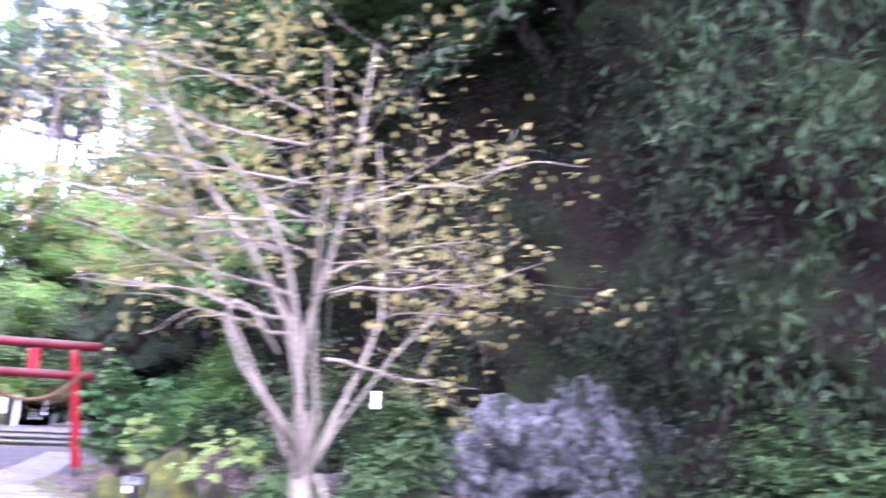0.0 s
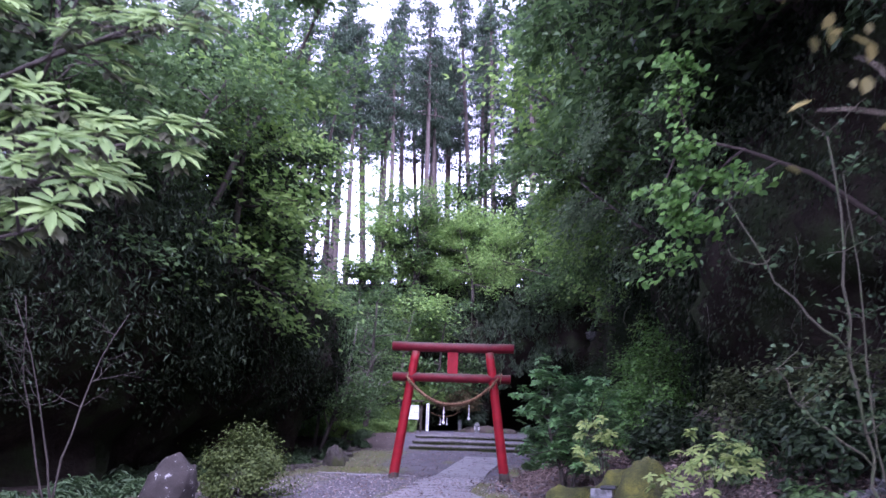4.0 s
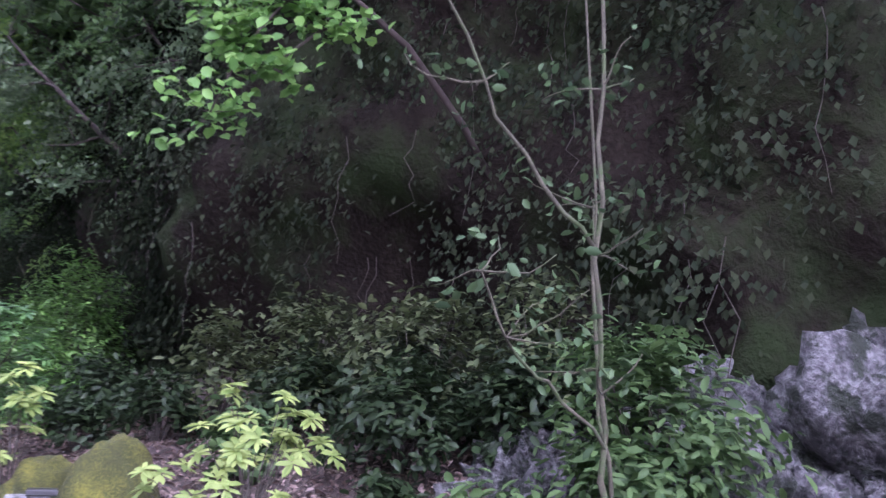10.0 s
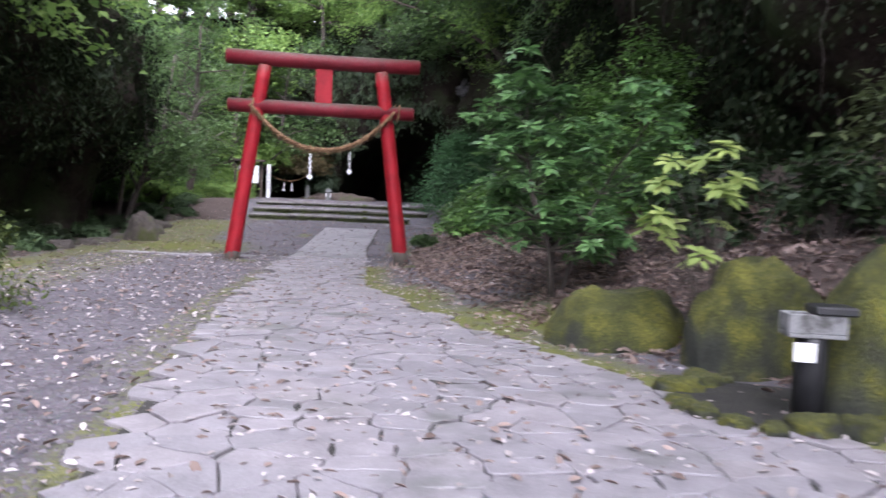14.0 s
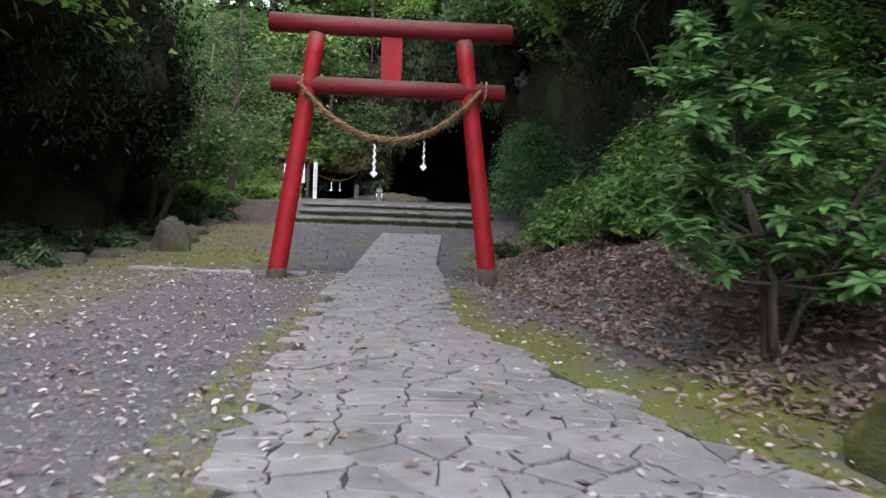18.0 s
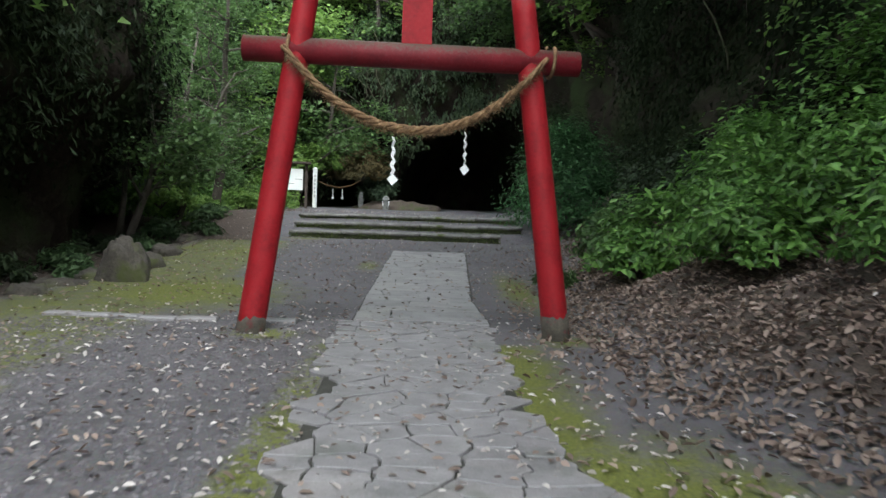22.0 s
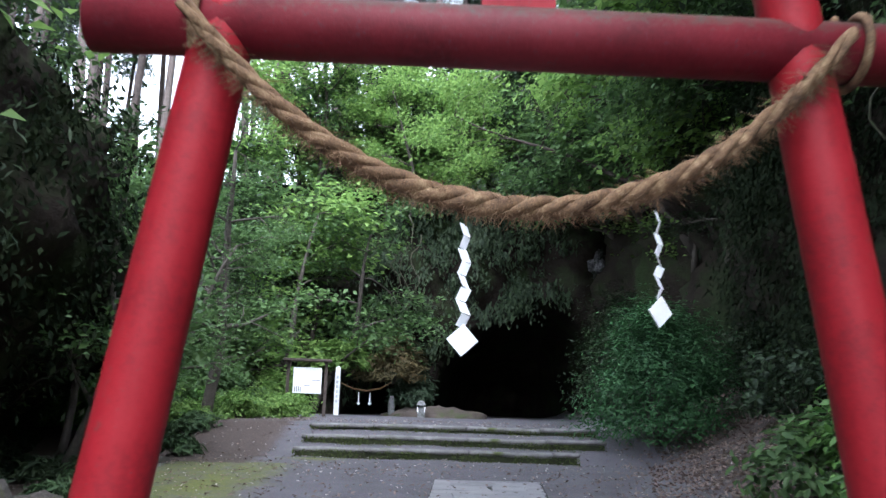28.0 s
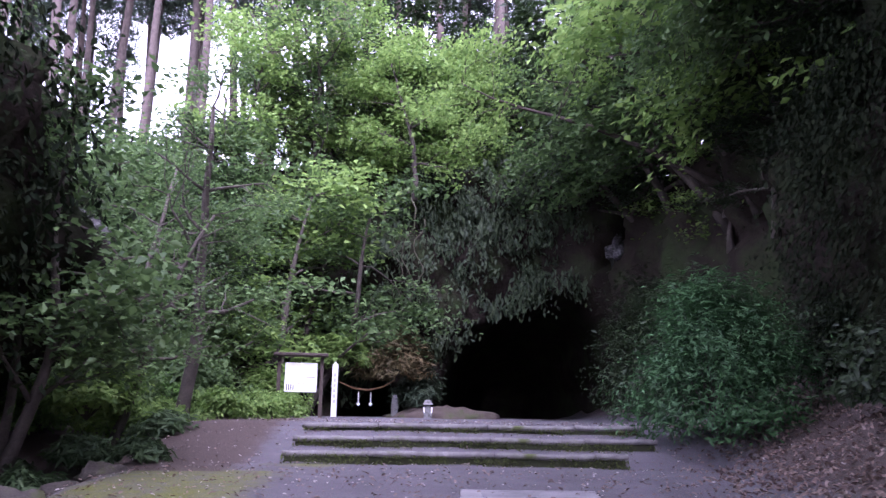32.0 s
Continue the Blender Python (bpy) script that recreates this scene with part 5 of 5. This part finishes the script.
# steps
for k, (y, z) in enumerate(((48.5, 0.1), (49.7, 0.36), (51.0, 0.62))):
    st = thing("step", "broad earth step edged with weathered timber", "step", pose(-4.35, y, z), "steps before the cave")
    part("tread", Shape().box(-3.8, 3.8 - 0.95 * (k == 0), 0.1, 1.35, -0.25, 0.2, 0.01).mesh("tread", GROUND, False), st)
    right = 3.85 - 0.9 * (k == 0)
    for i, (a, b) in enumerate(((-3.9, -2.2), (-2.18, 0.3), (0.32, 2.3), (2.32, right))):
        turn = pose(0, 0, 0, 0.5 * ((i * 3 + k) % 3 - 1), 0.35 * ((i * 7 + k * 3) % 3 - 1), 0.5 * ((i * 5 + k) % 3 - 1))
        log = Shape().tube([((a + (b - a) * f), 0.03 + 0.012 * noise.noise((a + f * 3, k, 0)), 0.155 + 0.012 * noise.noise((a + f * 4, k, 5))) for f in np.linspace(0, 1, 9)], 0.062, 10, 0.3).moved(turn)
        part("edge_timber", log.mesh("edge_timber", OLD_WOOD), st)
    part("riser", Shape().box(-3.85, right - 0.05, 0.035, 0.12, -0.25, 0.12, 0.01).mesh("riser", DARK_MOSS, False), st, "mossy earth riser")
    g = np.random.default_rng(300 + k)
    n = 1500
    at = np.stack([g.uniform(-3.9, right, n), -0.03 - np.abs(g.normal(0, 0.05, n)), g.uniform(-0.1, 0.13, n)], 1)
    at = at[[noise.noise((p[0] * 1.3, k * 4.0, 0)) > g.uniform(-0.5, 0.3) for p in at]]
    ob = part("riser_moss", leaves("riser_moss", at, STEP_MOSS, 0.07, 0.03, (0, -0.8, 0.5), None, 0.6, seed=k), st, "moss and small weeds along the riser")
    ob["kind"] = "stuff"

# notice board, marker post
nb = thing("notice_board", "roofed dark wooden notice board with a white panel", "notice board", pose(-9.8, 59.3, 0.9, 0, 0, 8))
for s in (-1, 1):
    part("post", Shape().box(s * 0.7 - 0.06, s * 0.7 + 0.06, -0.06, 0.06, -0.1, 2.05, 0.01).mesh("post", DARK_WOOD, False), nb)
part("panel", Shape().box(-0.5, 0.55, -0.1, -0.06, 0.82, 1.78, 0.008).mesh("panel", WHITE_PAINT, False), nb)
for k, (x, z, w, h) in enumerate(((-0.44, 0.88, 0.03, 0.2), (-0.37, 0.88, 0.03, 0.2), (-0.3, 0.88, 0.03, 0.2), (-0.23, 0.88, 0.03, 0.17), (-0.1, 1.1, 0.25, 0.02), (0.2, 1.3, 0.3, 0.02))):
    part("writing", Shape().box(x, x + w, -0.106, -0.1, z, z + h).mesh("writing", INK, False), nb, "small block of dark writing")
part("roof", Shape().box(-0.9, 0.9, -0.3, 0.3, 2.0, 2.1, 0.02).mesh("roof", DARK_WOOD, False), nb)
mp = thing("marker_post", "white painted square marker post with a pointed top", "post", pose(-9.2, 63.7, 0.9))
part("shaft", Shape().box(-0.1, 0.1, -0.1, 0.1, -0.1, 2.0, 0.01).mesh("shaft", WHITE_PAINT, False), mp)
for k in range(6):
    part("inscription", Shape().box(-0.04, 0.04, -0.106, -0.1, 0.55 + 0.2 * k, 0.68 + 0.2 * k).mesh("inscription", SLATE, False), mp, "faint painted character")
cap = Shape()
cap.v += [(-0.1, -0.1, 2.0), (0.1, -0.1, 2.0), (0.1, 0.1, 2.0), (-0.1, 0.1, 2.0), (0, 0, 2.12)]
cap.f += [(0, 1, 4), (1, 2, 4), (2, 3, 4), (3, 0, 4), (3, 2, 1, 0)]
part("cap", cap.mesh("cap", WHITE_PAINT, False), mp)


# fallen leaves and petals
def strewn(count, seed, keep):
    g = np.random.default_rng(seed)
    out = []
    while len(out) < count:
        x, y = g.uniform(-13, 9), g.uniform(5, 56)
        if g.uniform() < keep(x, y):
            out.append((x, y, height(x, y) + 0.02 + g.uniform(0, 0.03)))
    return np.array(out)


def on_bank(x, y):
    d = x - lerp(BANK, y)
    return 0 if d < -0.9 or d > 4.5 else (0.12 if d < -0.2 else 1.0) * (1 if y < 40 else 0.5)


scatter("dead_leaves", "brown fallen leaves lying over the bank", "leaf litter", strewn(46000, 3, on_bank), DRY, 0.1, 0.05, 0.45, 3)
scatter("fallen_petals", "pale petals and leaf scraps scattered over the gravel", "petals", strewn(11000, 4, lambda x, y: 0.15 if x > lerp(BANK, y) - 0.5 else (1.0 if -9 < x and y < 34 else 0.25)), PETAL, 0.065, 0.034, 0.25, 4)
def pebbles(count, seed):
    """Coarse gravel: small angular stones half sunk in the ground."""
    g = np.random.default_rng(seed)
    c = np.array([(x, y, height(x, y)) for x, y in zip(g.uniform(-9.6, -4.7, count), g.uniform(12, 33, count))])
    r = g.uniform(0.012, 0.03, (count, 1, 1))
    corners = np.array([(1, 0, 0), (0, 1, 0), (-1, 0, 0), (0, -1, 0), (0, 0, 0.7)]) * (1, 1, 0.8)
    a = g.uniform(0, 6.28, count)
    turn = np.stack([np.stack([np.cos(a), -np.sin(a)], 1), np.stack([np.sin(a), np.cos(a)], 1)], 1)
    v = np.repeat(corners[None], count, 0) + g.normal(0, 0.18, (count, 5, 3))
    v[:, :, :2] = np.einsum("nij,nkj->nki", turn, v[:, :, :2] * (1.2, 0.85))
    v = (c[:, None] + v * r).reshape(-1, 3)
    i = np.arange(count)[:, None] * 5
    f = np.concatenate([i + (0, 1, 4), i + (1, 2, 4), i + (2, 3, 4), i + (3, 0, 4)], 1).reshape(-1, 3)
    thing("gravel", "loose grey gravel beside the paving", "gravel", kind="stuff", mesh=quad_mesh("gravel", v, f, PEBBLE))


PEBBLE = leafy("gravel_stone", (0.038, 0.033, 0.037), (0.155, 0.14, 0.152), 0.75, 0.0)
pebbles(26000, 6)
scatter("scattered_leaves", "brown leaves scattered over the gravel", "leaf litter", strewn(14000, 5, lambda x, y: 0.5 if y < 47 else 0.2), DRY, 0.085, 0.042, 0.25, 5)


# ---- the thin tree, the maple and the undergrowth on the slope ----
def thin_tree():
    g = np.random.default_rng(12)
    wood, tips = Shape(), []
    for pts, r in ((((0.1, 0.05, -0.4), (0.0, 0, 0.8), (-0.12, -0.05, 1.7), (-0.28, -0.15, 2.7), (-0.3, -0.2, 4.0), (-0.42, -0.25, 5.6)), 0.028),
                   (((0.1, 0.05, -0.4), (0.15, 0.1, 0.8), (0.05, 0.15, 1.9), (0.02, 0.2, 3.2), (-0.08, 0.2, 5.2)), 0.02),
                   (((-0.28, -0.15, 2.7), (-0.7, 0.0, 3.15), (-1.2, 0.15, 3.9), (-1.6, 0.3, 4.8)), 0.018),
                   (((-0.05, -0.02, 1.3), (-0.5, 0.1, 1.75), (-0.85, 0.2, 2.05), (-1.1, 0.2, 2.5)), 0.016)):
        fine = [Vector(a).lerp(Vector(b), f) + Vector(g.normal(0, 0.028, 3)) for a, b in zip(pts, pts[1:]) for f in (0, 0.33, 0.67)] + [Vector(pts[-1])]
        fine[0] = Vector(pts[0])
        wood.tube(fine, [r * (1 - 0.55 * k / len(fine)) for k in range(len(fine))], 7, 0.3)
        for p in pts[2:]:
            for _ in range(3):
                limbs(g, p, (g.normal(0, 1), g.normal(0, 1), g.uniform(0, 0.8)), g.uniform(0.3, 0.8), 0.009, 0, wood, tips, 0.4)
    t = thing("thin_tree", "thin grey-barked tree with bare forked branches on the slope", "tree", on_ground(2.7, 14.4))
    part("trunk", wood.mesh("trunk", GREY_BARK), t)
    part("crown", leaves("crown", clumps(g, np.array(tips), 0.16, 3), BUSH, 0.11, 0.06, seed=4, oval=True), t)


MAPLE = leafy("maple_leaf", (0.06, 0.15, 0.035), (0.19, 0.34, 0.08), 0.45, 0.5)


def maple():
    """A tree that leans out from the slope, its bright boughs hanging over the bank."""
    g = np.random.default_rng(14)
    wood, tips = Shape(), []
    wood.tube([(2.2, 0.2, 3.6), (1.2, 0, 4.6), (0, -0.2, 5.4), (-1.3, -0.4, 5.8), (-2.3, -0.5, 6.0)], [0.06, 0.055, 0.045, 0.035, 0.022], 9, 0.2)
    for pts in (((-1.3, -0.4, 5.8), (-2.0, -0.5, 5.2), (-2.5, -0.6, 4.4), (-2.8, -0.6, 3.5)), ((-2.3, -0.5, 6.0), (-2.6, -0.6, 5.6), (-2.9, -0.7, 4.9)), ((-0.6, -0.3, 5.6), (-1.5, -0.5, 5.0), (-2.2, -0.7, 4.2)), ((-2.3, -0.5, 6.0), (-2.5, -0.4, 6.8), (-2.3, -0.3, 7.6))):
        wood.tube(pts, [0.03, 0.022, 0.015, 0.008][: len(pts)], 6)
        for p in pts[1:]:
            for _ in range(5):
                limbs(g, p, (g.normal(0, 1), g.normal(0, 1), g.uniform(-0.5, 0.5)), g.uniform(0.3, 0.7), 0.007, 0, wood, tips, 0.4)
    t = thing("maple_tree", "leaning tree with bright green hanging boughs", "tree", on_ground(3.7, 19.2))
    part("trunk", wood.mesh("trunk", DARK_WOOD), t)
    part("crown", leaves("crown", clumps(g, np.array(tips), 0.17, 7, 0.5), MAPLE, 0.17, 0.12, (-0.5, -0.5, 0.7), None, 0.4, seed=5, oval=True), t)


thin_tree()
maple()
SLOPE = [(2.6, 17.2, 0.6, DEEP), (3.6, 18.4, 1.0, DEEP), (2.2, 19.8, 0.7, MID), (3.4, 20.6, 1.0, DEEP), (2.0, 22.4, 0.8, DEEP), (4.6, 17.4, 1.0, DEEP), (4.0, 15.2, 0.75, MID), (3.0, 13.2, 0.6, MID), (1.9, 25.2, 1.0, DEEP), (1.3, 24.0, 0.6, DEEP), (5.4, 17.0, 1.1, DEEP), (4.4, 19.5, 1.1, DEEP), (9.4, 11.4, 1.3, MID), (9.0, 9.6, 1.7, MID), (8.2, 8.2, 1.3, MID), (7.4, 6.6, 1.2, MID), (9, 12.5, 1.5, DEEP), (3.0, 38.5, 1.3, DEEP), (2.6, 42, 1.5, DEEP), (2.9, 46, 1.4, DEEP), (4.0, 50.5, 1.5, DEEP), (3.6, 55, 1.4, DEEP), (-0.2, 38.5, 0.9, MID)]
for i, (x, y, s, mat) in enumerate(SLOPE):
    low_bush("slope_shrub", "leafy shrub growing on the steep bank", on_ground(x, y), (s, s, s * 1.25), mat, (0.16, 0.075), 1500 * s, 100 + i, twigs=12)
for i, (x, y, s) in enumerate(((-11.3, 27, 0.5), (-11.5, 30, 0.6), (-11.0, 33, 0.5), (-11.6, 35.5, 0.6), (-11.4, 39.6, 0.55), (-11.2, 42.5, 0.6), (-11.8, 45.6, 0.7), (-12.6, 31.5, 0.8), (-12.8, 37, 0.9), (-12.5, 41.5, 0.8), (-11.6, 24.5, 0.6), (-10.6, 17.0, 0.5), (-11.8, 20.5, 0.7), (-12.4, 49, 0.9), (-10.8, 47.8, 0.6), (-11.3, 50.5, 0.8), (-10.6, 22, 0.7), (-12.4, 22.5, 0.9), (-11.2, 25.2, 0.6), (-12.6, 18.4, 0.9), (-11.6, 15.4, 0.8), (-9.9, 15.6, 0.6), (-12.9, 26, 0.8))):
    low_bush("fern_clump", "dark fern clump along the damp ditch", on_ground(x, y), (s, s, s * 0.7), BUSH, (0.26, 0.06), 1500 * s, 140 + i, "fern", "ferns by the ditch", 10)


WET_SOIL = surface("wet_soil", [(0.3, (0.004, 0.0035, 0.003)), (0.55, (0.011, 0.01, 0.007)), (0.8, (0.028, 0.03, 0.011))], 5, 40, 0.85, 1.0, 0.03)


# ---- the water spout beside the mossed boulder ----
def water_spout():
    t = thing("water_spout", "black pipe stand with a lichened stone trough and a white tag", "water spout", on_ground(-0.32, 18.75) @ pose(0, 0, 0, 0, 0, -12))
    part("stand", Shape().tube([(0, 0, -0.1), (0, 0, 0.55), (0, 0, 0.62)], [0.11, 0.11, 0.1], 14).mesh("stand", BLACK), t)
    trough = Shape()
    trough.box(-0.19, 0.19, -0.11, 0.11, 0.6, 0.63, 0.006)
    trough.box(-0.19, 0.19, -0.11, -0.08, 0.63, 0.76, 0.006).box(-0.19, 0.19, 0.08, 0.11, 0.63, 0.76, 0.006)
    trough.box(-0.19, -0.16, -0.082, 0.082, 0.63, 0.76, 0.006).box(0.16, 0.19, -0.082, 0.082, 0.63, 0.76, 0.006)
    part("trough", trough.mesh("trough", CONCRETE, False), t)
    part("lid", Shape().box(-0.02, 0.25, -0.13, 0.13, 0.76, 0.82, 0.012).mesh("lid", BLACK, False), t)
    part("tag", Shape().box(-0.15, -0.01, -0.125, -0.112, 0.44, 0.57, 0.003).mesh("tag", WHITE_PAINT, False), t, "white paper tag")


water_spout()
basin = Shape()
basin.v.append((-0.33, 19.1, height(-0.33, 19.1) + 0.05))
for k in range(28):
    a = 2 * math.pi * k / 28
    x, y = -0.33 + 0.74 * math.cos(a), 19.1 + 0.74 * math.sin(a)
    basin.v.append((x, y, height(x, y) + 0.045 + 0.012 * noise.noise((x * 3, y * 3, 1.0))))
basin.f += [(0, 1 + k, 1 + (k + 1) % 28) for k in range(28)]
thing("basin_soil", "dark wet soil inside the stone ring of the spout", "soil", kind="structure", mesh=basin.mesh("basin_soil", WET_SOIL))
g = np.random.default_rng(44)
a = 1.7
while a < 5.5:
    s = g.uniform(0.09, 0.17)
    r = 0.76 + g.normal(0, 0.035)
    x, y = -0.33 + r * math.cos(a), 19.1 + r * math.sin(a)
    boulder("edging_stone", "small mossy stone in the ring round the spout", on_ground(x, y, g.uniform(0, 360), -0.02), (s * 1.15, s * 0.85, s * g.uniform(0.6, 0.9)), MOSS, 60 + 7 * a, 0.35, "stones round the spout", "stone", 2, 0.7)
    a += s * 2.1 / 0.76 + g.uniform(0.0, 0.05)

# a row of kerb stones at the gate
g = np.random.default_rng(45)
x = -9.3
while x < -5.6:
    w = g.uniform(0.28, 0.6)
    if g.uniform() < 0.22:
        x += w * 0.7
        continue
    y = 33.25 - 0.1 * (x + 9) + g.normal(0, 0.02)
    part_m = on_ground(x + w / 2, y, g.normal(0, 3), 0.02)
    thing("kerb_stone", "flat worn kerb stone sunk in the gravel", "kerb", part_m, "kerb stones by the gate", mesh=Shape().box(-w / 2 + 0.01, w / 2 - 0.01, -0.11, 0.11, -0.04, 0.07, 0.02).mesh("kerb_stone", PAVING, False))
    x += w

# rocks along the ditch
for k in range(16):
    y = 26 + k * 1.35
    x = -10.75 + g.normal(0, 0.2) + 0.4 * math.sin(y * 0.35)
    s = g.uniform(0.22, 0.48)
    boulder("ditch_rock", "dark mossy rock along the ditch", on_ground(x, y, g.uniform(0, 360), 0.05), (s * 1.3, s, s * 0.8), WORN_STONE, 80 + k, 0.34, "rocks by the ditch", "rock", 2)


# ---- before the caves ----
BROWN_FERN = leafy("brown_fern", (0.05, 0.045, 0.02), (0.15, 0.12, 0.055), 0.5, 0.35, (0.22, 0.13, 0.06), 0.25)


def fern_clump(name, label, m, size, count, seed, mat):
    return low_bush(name, label, m, size, mat, (0.4, 0.09), count, seed, "fern", "", 16)


boulder("earth_mound", "low mound of bare earth between the caves", pose(-5.0, 65.9, 0.7), (2.5, 1.5, 0.85), EARTH, 71, 0.24, "", "mound", 3, 1.1)
fern_clump("fern_bank", "brown and green ferns hanging over the small cave", pose(-7.0, 66.4, 2.5), (2.05, 1.4, 1.7), 5200, 72, BROWN_FERN)
fern_clump("fern_bank", "ferns on the mound between the caves", pose(-6.1, 66.5, 1.4), (1.1, 0.9, 1.7), 2400, 73, FERN)
fern_clump("fern_bank", "green ferns above the small cave", pose(-9.2, 65.8, 2.9), (1.7, 1.1, 1.3), 2600, 74, FRESH)


def stone_shrine(m):
    t = thing("stone_shrine", "small pale stone shrine with white paper offerings", "shrine", m)
    part("base", Shape().box(-0.2, 0.2, -0.16, 0.16, -0.05, 0.28, 0.02).mesh("base", CONCRETE, False), t)
    part("body", Shape().box(-0.12, 0.12, -0.1, 0.1, 0.28, 0.6, 0.015).mesh("body", CONCRETE, False), t)
    roof = Shape()
    roof.v += [(-0.26, -0.2, 0.6), (0.26, -0.2, 0.6), (0.26, 0.2, 0.6), (-0.26, 0.2, 0.6), (-0.12, 0, 0.82), (0.12, 0, 0.82)]
    roof.f += [(0, 1, 5, 4), (2, 3, 4, 5), (1, 2, 5), (3, 0, 4), (3, 2, 1, 0)]
    part("roof", roof.mesh("roof", CONCRETE, False), t)
    for s in (-1, 1):
        part("offering", Shape().box(s * 0.15 - 0.03, s * 0.15 + 0.03, -0.19, -0.17, 0.25, 0.52, 0.003).moved(pose(0, 0, 0, 0, 6 * s, 0)).mesh("offering", PAPER, False), t, "white folded paper")


stone_shrine(pose(-5.6, 64.4, 0.95) @ Matrix.Diagonal((0.8, 0.8, 0.85, 1)))
thing("cave_rope", "thin straw rope strung across the small cave", "rope", None, mesh=Shape().tube([(-9.3, 65.6, 2.35), (-8.7, 65.55, 2.1), (-8.1, 65.55, 2.02), (-7.5, 65.6, 2.15), (-7.0, 65.7, 2.45)], [0.03, 0.04, 0.045, 0.04, 0.03], 8, 0.2).mesh("cave_rope", STRAW))
for x in (-8.45, -7.95):
    zigzag_paper("paper_streamer", pose(x, 65.5, 2.02), 0.62, 0.17, "small white paper streamer before the dark cave", "streamers at the small cave")
boulder("stone_post", "pale weathered standing stone inside the small cave", pose(-7.0, 66.0, 1.2), (0.16, 0.14, 0.75), CONCRETE, 77, 0.12, "", "stone", 2)
low_bush("grass_tuft", "tuft of long grass at the path's edge", on_ground(-1.55, 37.6), (0.45, 0.4, 0.4), MID, (0.34, 0.02), 700, 78, "grass", "", 6)


# hanging vines over the cliff
def vine(m, length, seed):
    g = np.random.default_rng(seed)
    pts = [(0.25 * math.sin(k * 0.9 + seed) + g.normal(0, 0.06), g.normal(0, 0.05), -length * k / 12) for k in range(13)]
    t = thing("hanging_vine", "bare pale vine hanging down the cliff", "vine", m, "vines on the cliff", mesh=Shape().tube(pts, 0.028, 6).mesh("hanging_vine", GREY_BARK))
    return t


for k, (x, y, z, ln) in enumerate(((-6.6, 66.8, 10.5, 5.5), (-6.2, 67.0, 9.6, 3.6), (-7.1, 66.6, 8.8, 3.0), (3.1, 33, 9.5, 4.5), (3.0, 42, 9.8, 5.0))):
    vine(pose(x, y, z), ln, k)
boulder("pale_rock", "bare pale rock patch beside the cave mouth", pose(3.3, 70.6, 9.2), (0.5, 0.7, 0.85), PALE_ROCK, 79, 0.5, "", "rock", 3)
boulder("pale_rock", "bare pale rock face in the west cliff", pose(-13.2, 49.2, 4.2), (0.65, 0.8, 1.15), PALE_ROCK, 80, 0.45, "", "rock", 3)


# ---- roots and dry stems hanging down the east cliff ----
def hanging_roots():
    g = np.random.default_rng(77)
    shape = Shape()
    v = RIGHT_ROCK[(RIGHT_ROCK[:, 1] > 6) & (RIGHT_ROCK[:, 1] < 44) & (RIGHT_ROCK[:, 2] > 3) & (RIGHT_ROCK[:, 2] < 10.5)]
    for p in v[g.integers(0, len(v), 130)]:
        ln = g.uniform(0.8, 3.2)
        x, y, z = p[0] - 0.15, p[1], p[2]
        shape.tube([(x + g.normal(0, 0.08) - 0.02 * k, y + g.normal(0, 0.1), z - ln * k / 6) for k in range(7)], [0.009 - 0.0009 * k for k in range(7)], 4, cap=False)
    thing("hanging_roots", "thin roots and dry stems hanging down the cliff", "roots", kind="stuff", mesh=shape.mesh("hanging_roots", BARK))


hanging_roots()
